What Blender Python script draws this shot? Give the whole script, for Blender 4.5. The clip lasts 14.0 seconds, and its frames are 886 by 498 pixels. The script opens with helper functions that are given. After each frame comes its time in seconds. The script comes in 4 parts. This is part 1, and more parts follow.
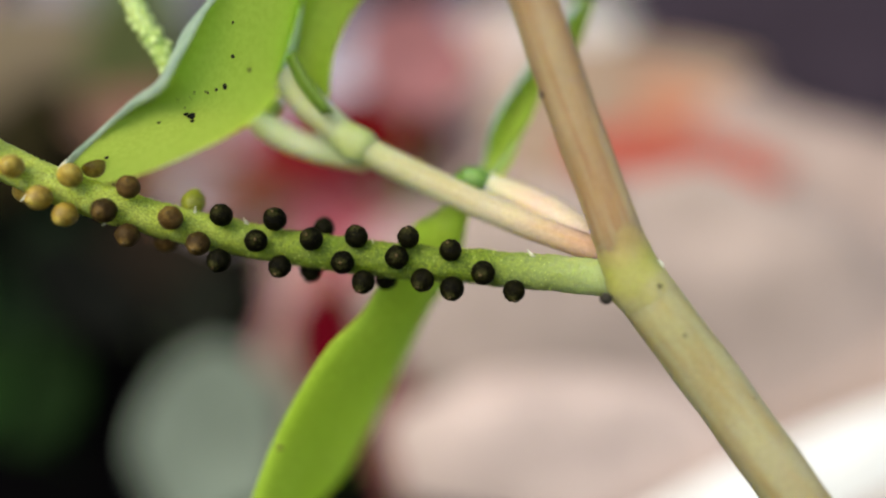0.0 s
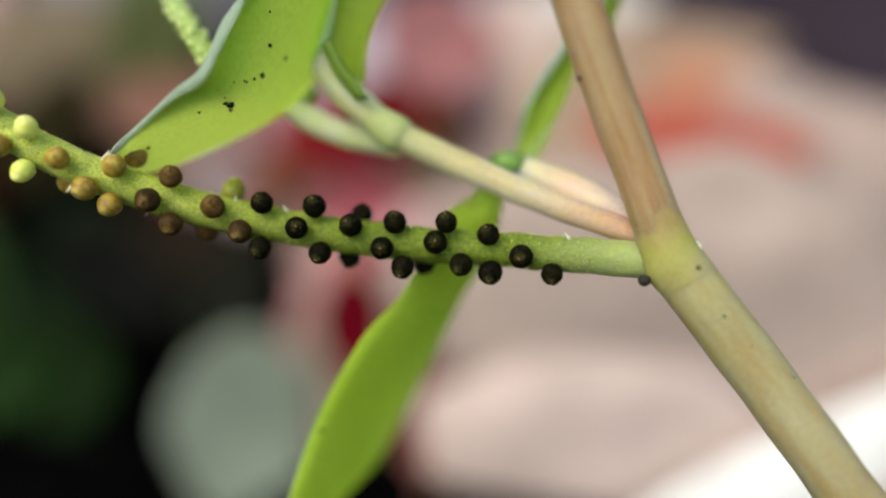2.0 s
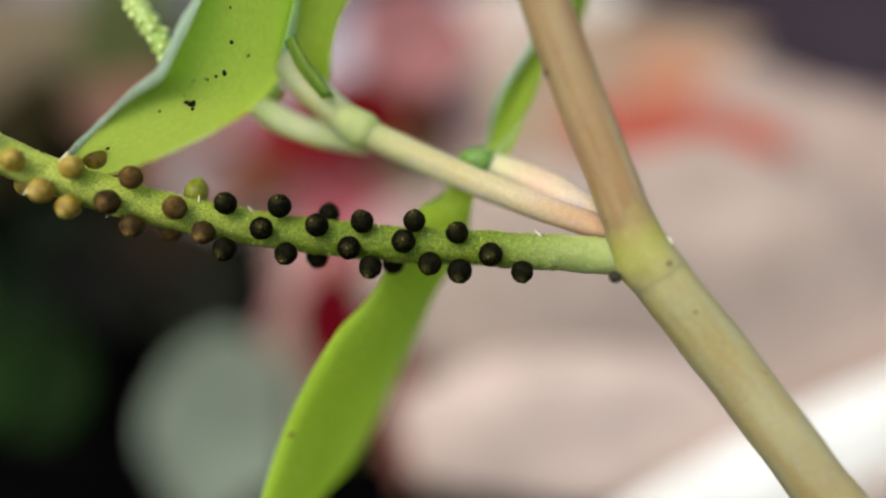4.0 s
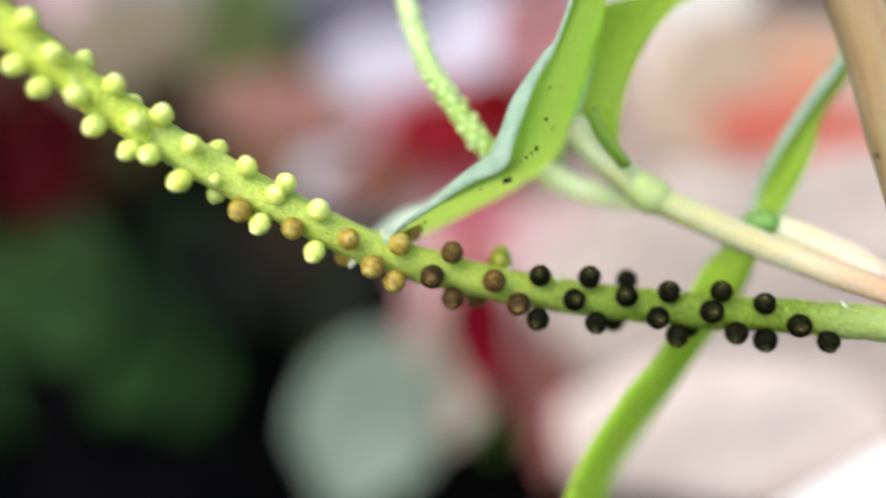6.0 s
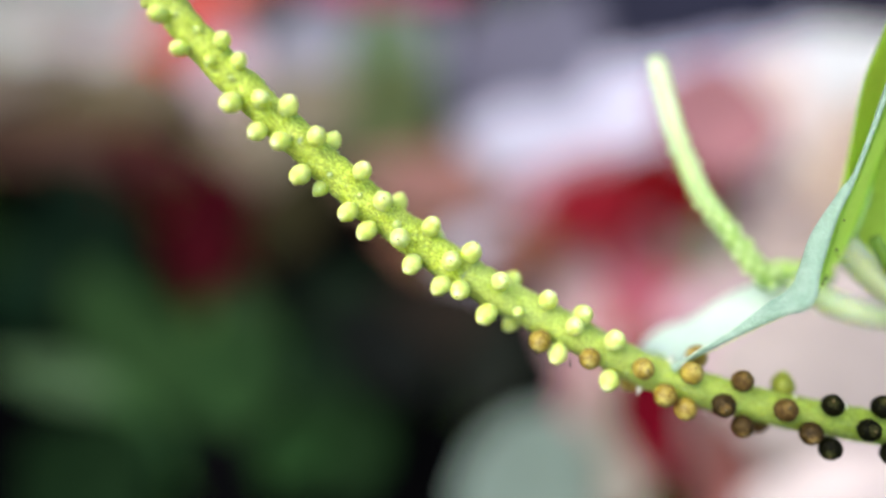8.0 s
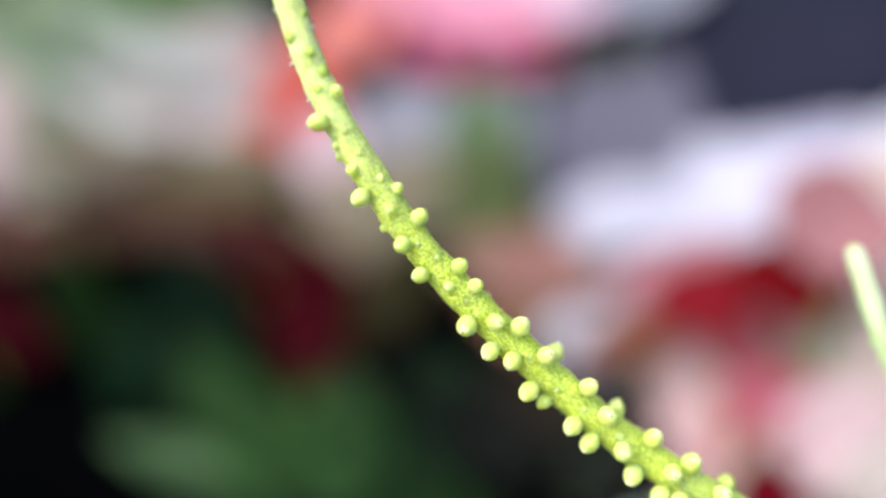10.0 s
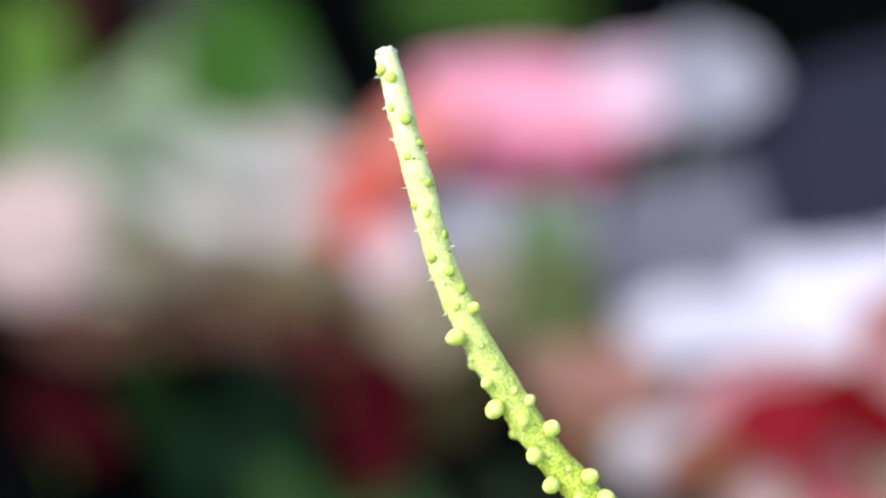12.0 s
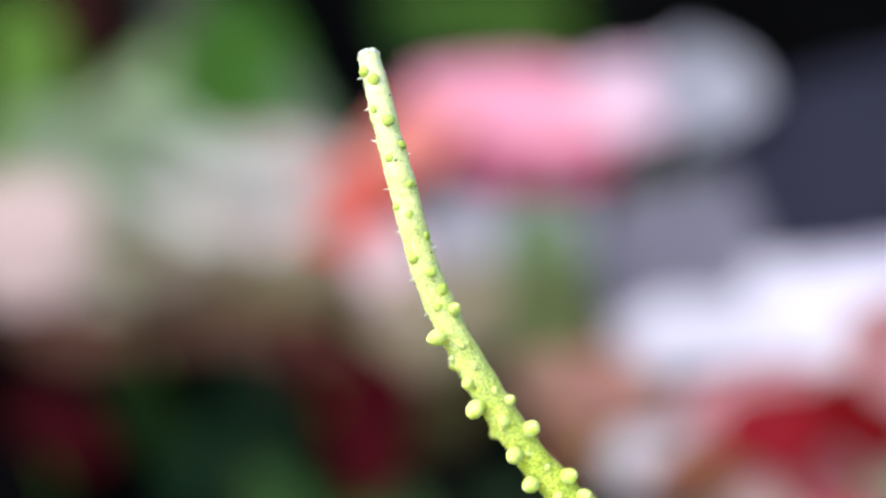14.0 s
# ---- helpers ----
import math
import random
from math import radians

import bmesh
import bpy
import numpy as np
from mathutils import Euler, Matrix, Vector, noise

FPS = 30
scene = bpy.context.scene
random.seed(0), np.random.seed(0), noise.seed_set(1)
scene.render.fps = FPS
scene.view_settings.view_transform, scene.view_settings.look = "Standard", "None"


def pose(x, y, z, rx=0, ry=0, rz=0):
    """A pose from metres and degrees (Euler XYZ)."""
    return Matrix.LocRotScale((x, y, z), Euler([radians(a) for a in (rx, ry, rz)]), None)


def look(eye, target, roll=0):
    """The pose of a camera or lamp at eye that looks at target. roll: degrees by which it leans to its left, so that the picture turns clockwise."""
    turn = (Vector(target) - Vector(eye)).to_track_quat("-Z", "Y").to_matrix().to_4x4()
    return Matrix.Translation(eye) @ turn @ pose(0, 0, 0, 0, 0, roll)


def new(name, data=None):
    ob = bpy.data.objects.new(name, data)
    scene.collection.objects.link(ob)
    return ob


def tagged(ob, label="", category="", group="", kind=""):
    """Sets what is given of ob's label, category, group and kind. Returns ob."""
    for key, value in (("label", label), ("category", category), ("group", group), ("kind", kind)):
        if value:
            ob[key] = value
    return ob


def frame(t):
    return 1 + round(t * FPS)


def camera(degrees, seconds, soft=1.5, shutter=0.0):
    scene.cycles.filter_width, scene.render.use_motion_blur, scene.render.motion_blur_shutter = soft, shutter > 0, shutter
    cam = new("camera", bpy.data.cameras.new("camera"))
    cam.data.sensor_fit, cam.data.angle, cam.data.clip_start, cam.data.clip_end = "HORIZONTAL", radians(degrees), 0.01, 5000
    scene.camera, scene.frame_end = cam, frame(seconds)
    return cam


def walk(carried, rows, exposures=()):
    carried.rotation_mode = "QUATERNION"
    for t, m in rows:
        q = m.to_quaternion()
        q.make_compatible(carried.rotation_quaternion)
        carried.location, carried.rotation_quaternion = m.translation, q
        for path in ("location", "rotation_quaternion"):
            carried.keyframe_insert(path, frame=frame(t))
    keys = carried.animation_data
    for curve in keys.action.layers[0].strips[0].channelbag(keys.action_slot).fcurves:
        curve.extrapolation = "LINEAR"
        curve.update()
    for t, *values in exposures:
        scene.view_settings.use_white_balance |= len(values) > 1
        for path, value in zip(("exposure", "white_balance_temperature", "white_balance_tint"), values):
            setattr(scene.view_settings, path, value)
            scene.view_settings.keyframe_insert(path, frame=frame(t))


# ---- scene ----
cam = camera(60, 14.0, soft=2.1, shutter=0.4)
# A close-up lens, wide open, focused on the fruiting spike.
cam.data.dof.use_dof = True
cam.data.dof.focus_distance = 0.0212
cam.data.dof.aperture_fstop = 11.5
cam.data.dof.aperture_blades = 0
# Seconds, eye in millimetres, turn in degrees.
PATH = [
    (0.0, -0.279, 1.697, 3.848, 62.38, -5.10, 2.67),
    (0.5, -0.170, 1.640, 3.713, 62.54, -4.81, 2.50),
    (1.0, -0.316, 1.651, 3.967, 61.89, -4.70, 2.28),
    (1.5, -0.806, 1.448, 3.681, 61.38, -4.42, 2.90),
    (2.0, -0.916, 1.507, 3.971, 60.97, -3.89, 3.33),
    (2.5, -0.637, 1.502, 3.890, 60.97, -3.87, 3.09),
    (4.8, -0.439, 1.984, 3.840, 60.70, -3.67, 1.78),
    (5.0, -1.429, 1.879, 3.883, 60.27, -3.15, 2.30),
    (5.5, -4.568, 1.762, 4.363, 58.27, -3.06, 3.49),
    (6.0, -8.426, 2.368, 6.563, 57.68, -2.35, 4.14),
    (6.5, -9.886, 2.132, 7.100, 58.93, -1.09, 5.57),
    (7.0, -11.637, 2.147, 7.925, 60.18, -0.43, 7.03),
    (7.5, -13.081, 1.936, 8.147, 60.35, 0.12, 8.38),
    (8.0, -14.473, 2.106, 9.021, 60.99, 0.80, 9.37),
    (8.5, -15.395, 2.085, 9.605, 62.41, 1.09, 10.15),
    (8.7, -16.450, 2.390, 10.223, 62.27, 0.72, 9.88),
    (10.8, -20.785, 3.085, 15.532, 65.14, 2.65, 14.01),
    (11.0, -21.329, 3.082, 15.819, 65.95, 2.58, 13.55),
    (11.5, -22.070, 3.642, 17.597, 65.11, 2.81, 14.72),
    (12.0, -22.127, 3.381, 18.097, 68.40, 2.84, 15.70),
    (12.5, -22.519, 3.157, 18.209, 69.07, 2.34, 15.21),
    (13.0, -22.519, 3.157, 18.209, 68.99, 2.34, 15.21),
    (13.5, -22.519, 3.157, 18.209, 68.90, 2.34, 15.21),
    (14.0, -22.519, 3.157, 18.209, 68.86, 2.34, 15.21),
]
EXPO = [(0.0, 0.55, 7200, 2), (2.5, 0.52, 7200, 2), (5.4, 0.5, 7200, 2), (5.9, 0.95, 6500, 0), (6.5, 1.12, 6300, 0), (7.0, 1.16, 6250, 2), (7.6, 1.08, 6150, 2), (8.7, 1.0, 6100, 2), (10.8, 1.2, 6000, 0), (14.0, 1.2, 6100, 0)]
walk(cam, [(t, pose(x / 1000, y / 1000, z / 1000, rx, ry, rz)) for t, x, y, z, rx, ry, rz in PATH],
     exposures=EXPO)

# ---- light: soft overcast daylight from the upper left ----
world = bpy.data.worlds.new("world")
scene.world = world
world.use_nodes = True
sky = world.node_tree.nodes.new("ShaderNodeTexSky")
sky.sky_type = "NISHITA"
sky.sun_disc = False
sky.sun_elevation, sky.sun_rotation = radians(52), radians(-137)
sky.dust_density = 3.0
world.node_tree.links.new(sky.outputs[0], world.node_tree.nodes["Background"].inputs[0])
world.node_tree.nodes["Background"].inputs[1].default_value = 0.15
sun_data = bpy.data.lights.new("sun", "SUN")
sun_data.energy, sun_data.angle, sun_data.color = 1.8, radians(50), (1.0, 0.93, 0.82)
sun = new("sun", sun_data)
sun.matrix_world = look((-0.42, -0.45, 0.78), (0, 0, 0))

MM = 0.001
CA, SA = math.cos(radians(12)), math.sin(radians(12))


def W(x, y, z):
    """World place of a plant coordinate in millimetres (right, down, away)."""
    return Vector((x, z * CA - y * SA, -z * SA - y * CA)) * MM


# ---- materials ----
def nodes_of(name):
    m = bpy.data.materials.new(name)
    m.use_nodes = True
    t = m.node_tree
    return m, t, t.nodes["Principled BSDF"], t.nodes["Material Output"]


def noise_ramp(t, scale, stops, coord="Object", detail=4.0, stretch=None, rough=0.6):
    tc = t.nodes.new("ShaderNodeTexCoord")
    src = tc.outputs[coord]
    if stretch:
        mp = t.nodes.new("ShaderNodeMapping")
        mp.inputs["Scale"].default_value = stretch
        t.links.new(src, mp.inputs[0])
        src = mp.outputs[0]
    nz = t.nodes.new("ShaderNodeTexNoise")
    nz.inputs["Scale"].default_value, nz.inputs["Detail"].default_value = scale, detail
    nz.inputs["Roughness"].default_value = rough
    t.links.new(src, nz.inputs["Vector"])
    rp = t.nodes.new("ShaderNodeValToRGB")
    while len(rp.color_ramp.elements) < len(stops):
        rp.color_ramp.elements.new(0.5)
    for e, (p, c) in zip(rp.color_ramp.elements, stops):
        e.position, e.color = p, (*c, 1)
    t.links.new(nz.outputs["Fac"], rp.inputs[0])
    return rp.outputs[0], nz.outputs["Fac"]


def mixed(t, fac, a, b, mode="MIX"):
    mx = t.nodes.new("ShaderNodeMix")
    mx.data_type, mx.blend_type = "RGBA", mode
    for value, slot in ((fac, mx.inputs[0]), (a, mx.inputs[6]), (b, mx.inputs[7])):
        if isinstance(value, bpy.types.NodeSocket):
            t.links.new(value, slot)
        else:
            slot.default_value = value if isinstance(value, float) else (*value, 1)
    return mx.outputs[2]


def bump(t, b, height, strength, dist):
    bp = t.nodes.new("ShaderNodeBump")
    bp.inputs["Strength"].default_value, bp.inputs["Distance"].default_value = strength, dist
    t.links.new(height, bp.inputs["Height"])
    t.links.new(bp.outputs[0], b.inputs["Normal"])


def translucent(t, b, out, colour, share):
    tr = t.nodes.new("ShaderNodeBsdfTranslucent")
    if isinstance(colour, bpy.types.NodeSocket):
        t.links.new(colour, tr.inputs[0])
    else:
        tr.inputs[0].default_value = (*colour, 1)
    mx = t.nodes.new("ShaderNodeMixShader")
    mx.inputs[0].default_value = share
    t.links.new(b.outputs[0], mx.inputs[1])
    t.links.new(tr.outputs[0], mx.inputs[2])
    t.links.new(mx.outputs[0], out.inputs[0])


def ramp(t, fac, stops):
    rp = t.nodes.new("ShaderNodeValToRGB")
    while len(rp.color_ramp.elements) < len(stops):
        rp.color_ramp.elements.new(0.5)
    for e, (p, c) in zip(rp.color_ramp.elements, stops):
        e.position, e.color = p, (*c, 1)
    t.links.new(fac, rp.inputs[0])
    return rp.outputs[0]


def along(t):
    uv = t.nodes.new("ShaderNodeUVMap")
    sp = t.nodes.new("ShaderNodeSeparateXYZ")
    t.links.new(uv.outputs[0], sp.inputs[0])
    return uv.outputs[0], sp.outputs[0], sp.outputs[1]


def juicy(b, weight, depth):
    """Light that scatters inside a watery stalk or fruit."""
    b.inputs["Subsurface Weight"].default_value = weight
    b.inputs["Subsurface Radius"].default_value = (1.0, 0.9, 0.25)
    b.inputs["Subsurface Scale"].default_value = depth


def leaf_material(name, dark, light, through_colour, share=0.5, scale=500, rough=0.42, grain=0.86, relief=0.25, solid=0.0, ends=None, fine_scale=0, late=None):
    m, t, b, out = nodes_of(name)
    c, f = noise_ramp(t, scale, [(0.3, dark), (0.7, light)])
    fine, g = noise_ramp(t, fine_scale or scale * 12, [(0.38, (grain, grain * 1.02, grain * 0.92)), (0.62, (1.0, 1.0, 1.0))])
    c = mixed(t, 1.0, c, fine, "MULTIPLY")
    if ends:
        c = mixed(t, ramp(t, along(t)[1], [(ends[0], (1, 1, 1) if ends[3:] else (0, 0, 0)), (ends[1], (0, 0, 0) if ends[3:] else (1, 1, 1))]), c, mixed(t, 0.8, c, ends[2]))
    if late:
        c = mixed(t, ramp(t, along(t)[1], [(late[0], (0, 0, 0)), (late[1], (1, 1, 1))]), c, mixed(t, 1.0, late[2], fine, "MULTIPLY"))
    t.links.new(c, b.inputs["Base Color"])
    b.inputs["Roughness"].default_value = rough
    bump(t, b, g, relief, 0.00006)
    b.inputs["Specular IOR Level"].default_value = 0.3
    if solid:
        juicy(b, 0.85, solid * 2)
        return m
    translucent(t, b, out, mixed(t, 1.0, fine, through_colour, "MULTIPLY"), share)
    return m


def stem_material(name, stops, streak, share=0.35, streaks=(8, 14)):
    """Pale watery stalk with lengthwise streaks; stops colour it along its length."""
    m, t, b, out = nodes_of(name)
    uv, u, v = along(t)
    c = ramp(t, u, stops)
    mp = t.nodes.new("ShaderNodeMapping")
    mp.inputs["Scale"].default_value = (*streaks, 1)
    t.links.new(uv, mp.inputs[0])
    nz = t.nodes.new("ShaderNodeTexNoise")
    nz.inputs["Scale"].default_value, nz.inputs["Detail"].default_value = 1.0, 5.0
    t.links.new(mp.outputs[0], nz.inputs["Vector"])
    s = ramp(t, nz.outputs["Fac"], [(0.42, (0, 0, 0)), (0.62, (1, 1, 1))])
    c = mixed(t, s, c, mixed(t, 1.0, c, streak, "MULTIPLY"))
    grain, g = noise_ramp(t, 9000, [(0.35, (0.84, 0.84, 0.8)), (0.65, (1, 1, 1))])
    c = mixed(t, 1.0, c, grain, "MULTIPLY")
    t.links.new(c, b.inputs["Base Color"])
    b.inputs["Roughness"].default_value = 0.55
    b.inputs["Specular IOR Level"].default_value = 0.25
    bump(t, b, g, 0.2, 0.00003)
    juicy(b, min(1.0, share * 2.4), 0.0009)
    return m


def berry_material(name, a, c2, crown, rough, share, speck=(0.6, 0.6, 0.55), relief=0.6, gloss=0.4):
    m, t, b, out = nodes_of(name)
    oi = t.nodes.new("ShaderNodeObjectInfo")
    base = mixed(t, oi.outputs["Random"], a, c2)
    tc = t.nodes.new("ShaderNodeTexCoord")
    sp = t.nodes.new("ShaderNodeSeparateXYZ")
    t.links.new(tc.outputs["Object"], sp.inputs[0])
    tip = t.nodes.new("ShaderNodeMapRange")
    tip.inputs["From Min"].default_value, tip.inputs["From Max"].default_value = 0.00026, 0.00034
    t.links.new(sp.outputs[2], tip.inputs["Value"])
    base = mixed(t, tip.outputs["Result"], base, crown)
    c, f = noise_ramp(t, 5200, [(0.38, speck), (0.62, (1, 1, 1))], detail=6)
    col = mixed(t, 1.0, base, c, "MULTIPLY")
    fleck, f2 = noise_ramp(t, 14000, [(0.63, (0, 0, 0)), (0.7, (1, 1, 1))], detail=2)
    col = mixed(t, fleck, col, mixed(t, 0.55, col, crown))
    t.links.new(col, b.inputs["Base Color"])
    b.inputs["Roughness"].default_value = rough
    b.inputs["Specular IOR Level"].default_value = gloss
    bump(t, b, f, relief, 0.00005)
    if share:
        juicy(b, min(1.0, share * 2.2), 0.0003 if share < 0.4 else 0.0006)
    return m


def plain_grain(name, colour, rough=0.6, scale=180, share=0.0, vary=0.25, gloss=0.4):
    m, t, b, out = nodes_of(name)
    lo = tuple(v * (1 - vary) for v in colour)
    c, f = noise_ramp(t, scale, [(0.3, lo), (0.7, colour)])
    t.links.new(c, b.inputs["Base Color"])
    b.inputs["Roughness"].default_value = rough
    b.inputs["Specular IOR Level"].default_value = gloss
    bump(t, b, f, 0.3, 0.0004)
    if share:
        translucent(t, b, out, c, share)
    return m


GREEN, TAN = (0.42, 0.45, 0.12), (0.38, 0.295, 0.185)
mat_stem_top = stem_material("stem_top_skin", [(0.0, TAN), (0.86, TAN), (0.96, (0.36, 0.27, 0.12)), (1.0, (0.36, 0.3, 0.1))], (0.84, 0.62, 0.48), streaks=(3, 30))
mat_stem_low = stem_material("stem_low_skin", [(0.0, (0.345, 0.335, 0.17)), (0.03, (0.34, 0.328, 0.185)), (0.09, (0.335, 0.32, 0.2)), (0.25, (0.335, 0.295, 0.19)), (0.5, TAN), (1.0, TAN)], (0.94, 0.82, 0.68), streaks=(24, 14))
mat_joint = stem_material("joint_skin", [(0.0, (0.36, 0.265, 0.15)), (0.2, (0.35, 0.27, 0.14)), (0.42, (0.34, 0.345, 0.11)), (0.55, (0.35, 0.35, 0.135)), (0.68, (0.36, 0.34, 0.17)), (0.8, (0.36, 0.33, 0.18)), (1.0, (0.36, 0.33, 0.185))], (0.92, 0.95, 0.75), streaks=(3, 6))
mat_branch = stem_material("branch_skin", [(0.0, (0.46, 0.28, 0.22)), (0.16, (0.48, 0.37, 0.29)), (0.32, (0.48, 0.45, 0.34)), (0.58, (0.45, 0.47, 0.31)), (0.7, (0.37, 0.44, 0.18)), (0.8, (0.43, 0.48, 0.31)), (1.0, (0.48, 0.52, 0.39))], (0.94, 0.86, 0.76), 0.45, (3, 8))
mat_back_branch = stem_material("back_branch_skin", [(0.0, (0.62, 0.5, 0.42)), (0.6, (0.62, 0.53, 0.45)), (1.0, (0.5, 0.56, 0.42))], (0.95, 0.84, 0.78), 0.45, (2, 8))
mat_branch_node = leaf_material("branch_node_skin", (0.31, 0.39, 0.16), (0.40, 0.46, 0.23), (0.5, 0.55, 0.2), 0.4, 900, solid=0.0005)
mat_back_node = leaf_material("back_node_skin", (0.10, 0.21, 0.05), (0.16, 0.29, 0.08), (0.4, 0.6, 0.3), 0.4, 900, solid=0.0005)
mat_petiole = leaf_material("petiole_skin", (0.78, 0.9, 0.48), (0.9, 0.95, 0.64), (0.85, 0.9, 0.4), 0.55, solid=0.0004)
mat_leaf = leaf_material("leaf_skin", (0.64, 0.90, 0.07), (0.76, 0.97, 0.12), (0.82, 1.0, 0.28), 0.97, grain=0.92)
# Pale mint base: the sky's reflection on the upper face, put into its colour.
mat_leaf_top = leaf_material("leaf_upper_skin", (0.78, 0.96, 0.88), (0.86, 0.98, 0.94), (1.0, 1.0, 0.75), 0.46, 1500, 0.3, 0.8, 0.4)
mat_margin = leaf_material("leaf_margin_skin", (0.33, 0.49, 0.37), (0.58, 0.74, 0.62), (0.4, 0.55, 0.4), 0.25, 2600, 0.35, 0.6, 0.9)
mat_stipule = leaf_material("stipule_skin", (0.12, 0.22, 0.03), (0.17, 0.28, 0.04), (0.2, 0.34, 0.03), 0.3)
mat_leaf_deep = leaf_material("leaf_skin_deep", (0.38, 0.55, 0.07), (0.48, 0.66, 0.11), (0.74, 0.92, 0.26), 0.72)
mat_spike = leaf_material("spike_skin", (0.10, 0.17, 0.012), (0.23, 0.32, 0.03), (0.5, 0.62, 0.1), 0.35, scale=7500, rough=0.5, grain=0.55, relief=1.0, fine_scale=16000, solid=0.0004, ends=(0.0, 0.16, (0.40, 0.48, 0.22), True), late=(0.36, 0.8, (0.58, 0.69, 0.15)))
mat_spike_young = leaf_material("spike_skin_young", (0.56, 0.68, 0.07), (0.78, 0.86, 0.15), (0.68, 0.76, 0.14), 0.35, scale=6500, rough=0.5, grain=0.5, fine_scale=13000, relief=0.9, solid=0.0004, ends=(0.45, 1.0, (0.96, 0.97, 0.56)))
mat_spike_back = leaf_material("spike_back_skin", (0.30, 0.46, 0.1), (0.46, 0.62, 0.22), (0.5, 0.6, 0.1), 0.3, 1200, grain=0.6, relief=0.8, solid=0.0003, ends=(0.45, 0.98, (0.8, 0.88, 0.58)))
mat_black = berry_material("ripe_skin", (0.003, 0.003, 0.001), (0.008, 0.0075, 0.002), (0.045, 0.045, 0.014), 0.6, 0.0, (0.25, 0.25, 0.2), 1.0, 0.05)
mat_brown = berry_material("brown_skin", (0.036, 0.022, 0.007), (0.10, 0.058, 0.018), (0.17, 0.11, 0.035), 0.55, 0.1, (0.5, 0.45, 0.35), 0.8, 0.1)
mat_olive = berry_material("olive_skin", (0.22, 0.24, 0.02), (0.26, 0.28, 0.03), (0.32, 0.36, 0.05), 0.45, 0.25)
mat_orange = berry_material("orange_skin", (0.27, 0.18, 0.03), (0.41, 0.32, 0.06), (0.46, 0.38, 0.10), 0.45, 0.35, (0.55, 0.48, 0.36), 0.6, 0.3)
mat_yellow = berry_material("yellow_skin", (0.57, 0.63, 0.17), (0.65, 0.70, 0.23), (0.76, 0.79, 0.36), 0.45, 0.46, (0.8, 0.86, 0.66), 0.4, 0.3)
mat_bud = berry_material("bud_skin", (0.54, 0.62, 0.17), (0.63, 0.70, 0.23), (0.82, 0.85, 0.48), 0.42, 0.42, (0.78, 0.84, 0.6), 0.5, 0.3)
mat_stigma = plain_grain("stigma", (0.12, 0.08, 0.03), 0.7, 6000)
mat_knob = plain_grain("knob_skin", (0.62, 0.78, 0.32), 0.5, 4000, 0.2)
mat_pale = plain_grain("pale_scale", (0.9, 0.9, 0.76), 0.5, 3000, 0.3)
mat_dirt = plain_grain("dirt", (0.02, 0.017, 0.012), 0.8, 6000)


# ---- mesh builders ----
ORIGIN = {}


def finish(name, bm, material, smooth=True):
    me = bpy.data.meshes.new(name)
    for f in bm.faces:
        f.smooth = smooth
    bm.normal_update()
    bm.to_mesh(me)
    bm.free()
    if material:
        me.materials.append(material)
    return me


def thing(name, place, label, category, group="", kind=""):
    ob = new(name)
    ob.empty_display_size = 0.002
    ob.location = place
    ORIGIN[ob] = Vector(place)
    return tagged(ob, label, category, group, kind)


def part(name, bm, material, parent, label="", smooth=True):
    """One mesh under a thing or part; bm is in world places."""
    bmesh.ops.translate(bm, verts=bm.verts, vec=-ORIGIN[parent])
    ob = new(name, finish(name, bm, material, smooth))
    ob.parent = parent
    ORIGIN[ob] = ORIGIN[parent]
    return tagged(ob, label)


def spline(pts, n):
    """n places evenly along a smooth curve through pts, and the curve's length."""
    p = [Vector(q) for q in pts]
    p = [2 * p[0] - p[1], *p, 2 * p[-1] - p[-2]]
    fine = []
    for i in range(1, len(p) - 2):
        a, b, c, d = p[i - 1:i + 3]
        for k in range(24):
            t = k / 24
            fine.append(0.5 * (2 * b + (c - a) * t + (2 * a - 5 * b + 4 * c - d) * t * t + (3 * b - a - 3 * c + d) * t ** 3))
    fine.append(p[-2])
    run = [0.0]
    for a, b in zip(fine, fine[1:]):
        run.append(run[-1] + (b - a).length)
    out, j = [], 0
    for k in range(n):
        s = run[-1] * k / (n - 1)
        while j < len(fine) - 2 and run[j + 1] < s:
            j += 1
        f = (s - run[j]) / max(run[j + 1] - run[j], 1e-12)
        out.append(fine[j].lerp(fine[j + 1], min(max(f, 0), 1)))
    return out, run[-1]


def interp(x, table):
    for (a, u), (b, v) in zip(table, table[1:]):
        if x <= b:
            return u + (v - u) * (x - a) / (b - a)
    return table[-1][1]


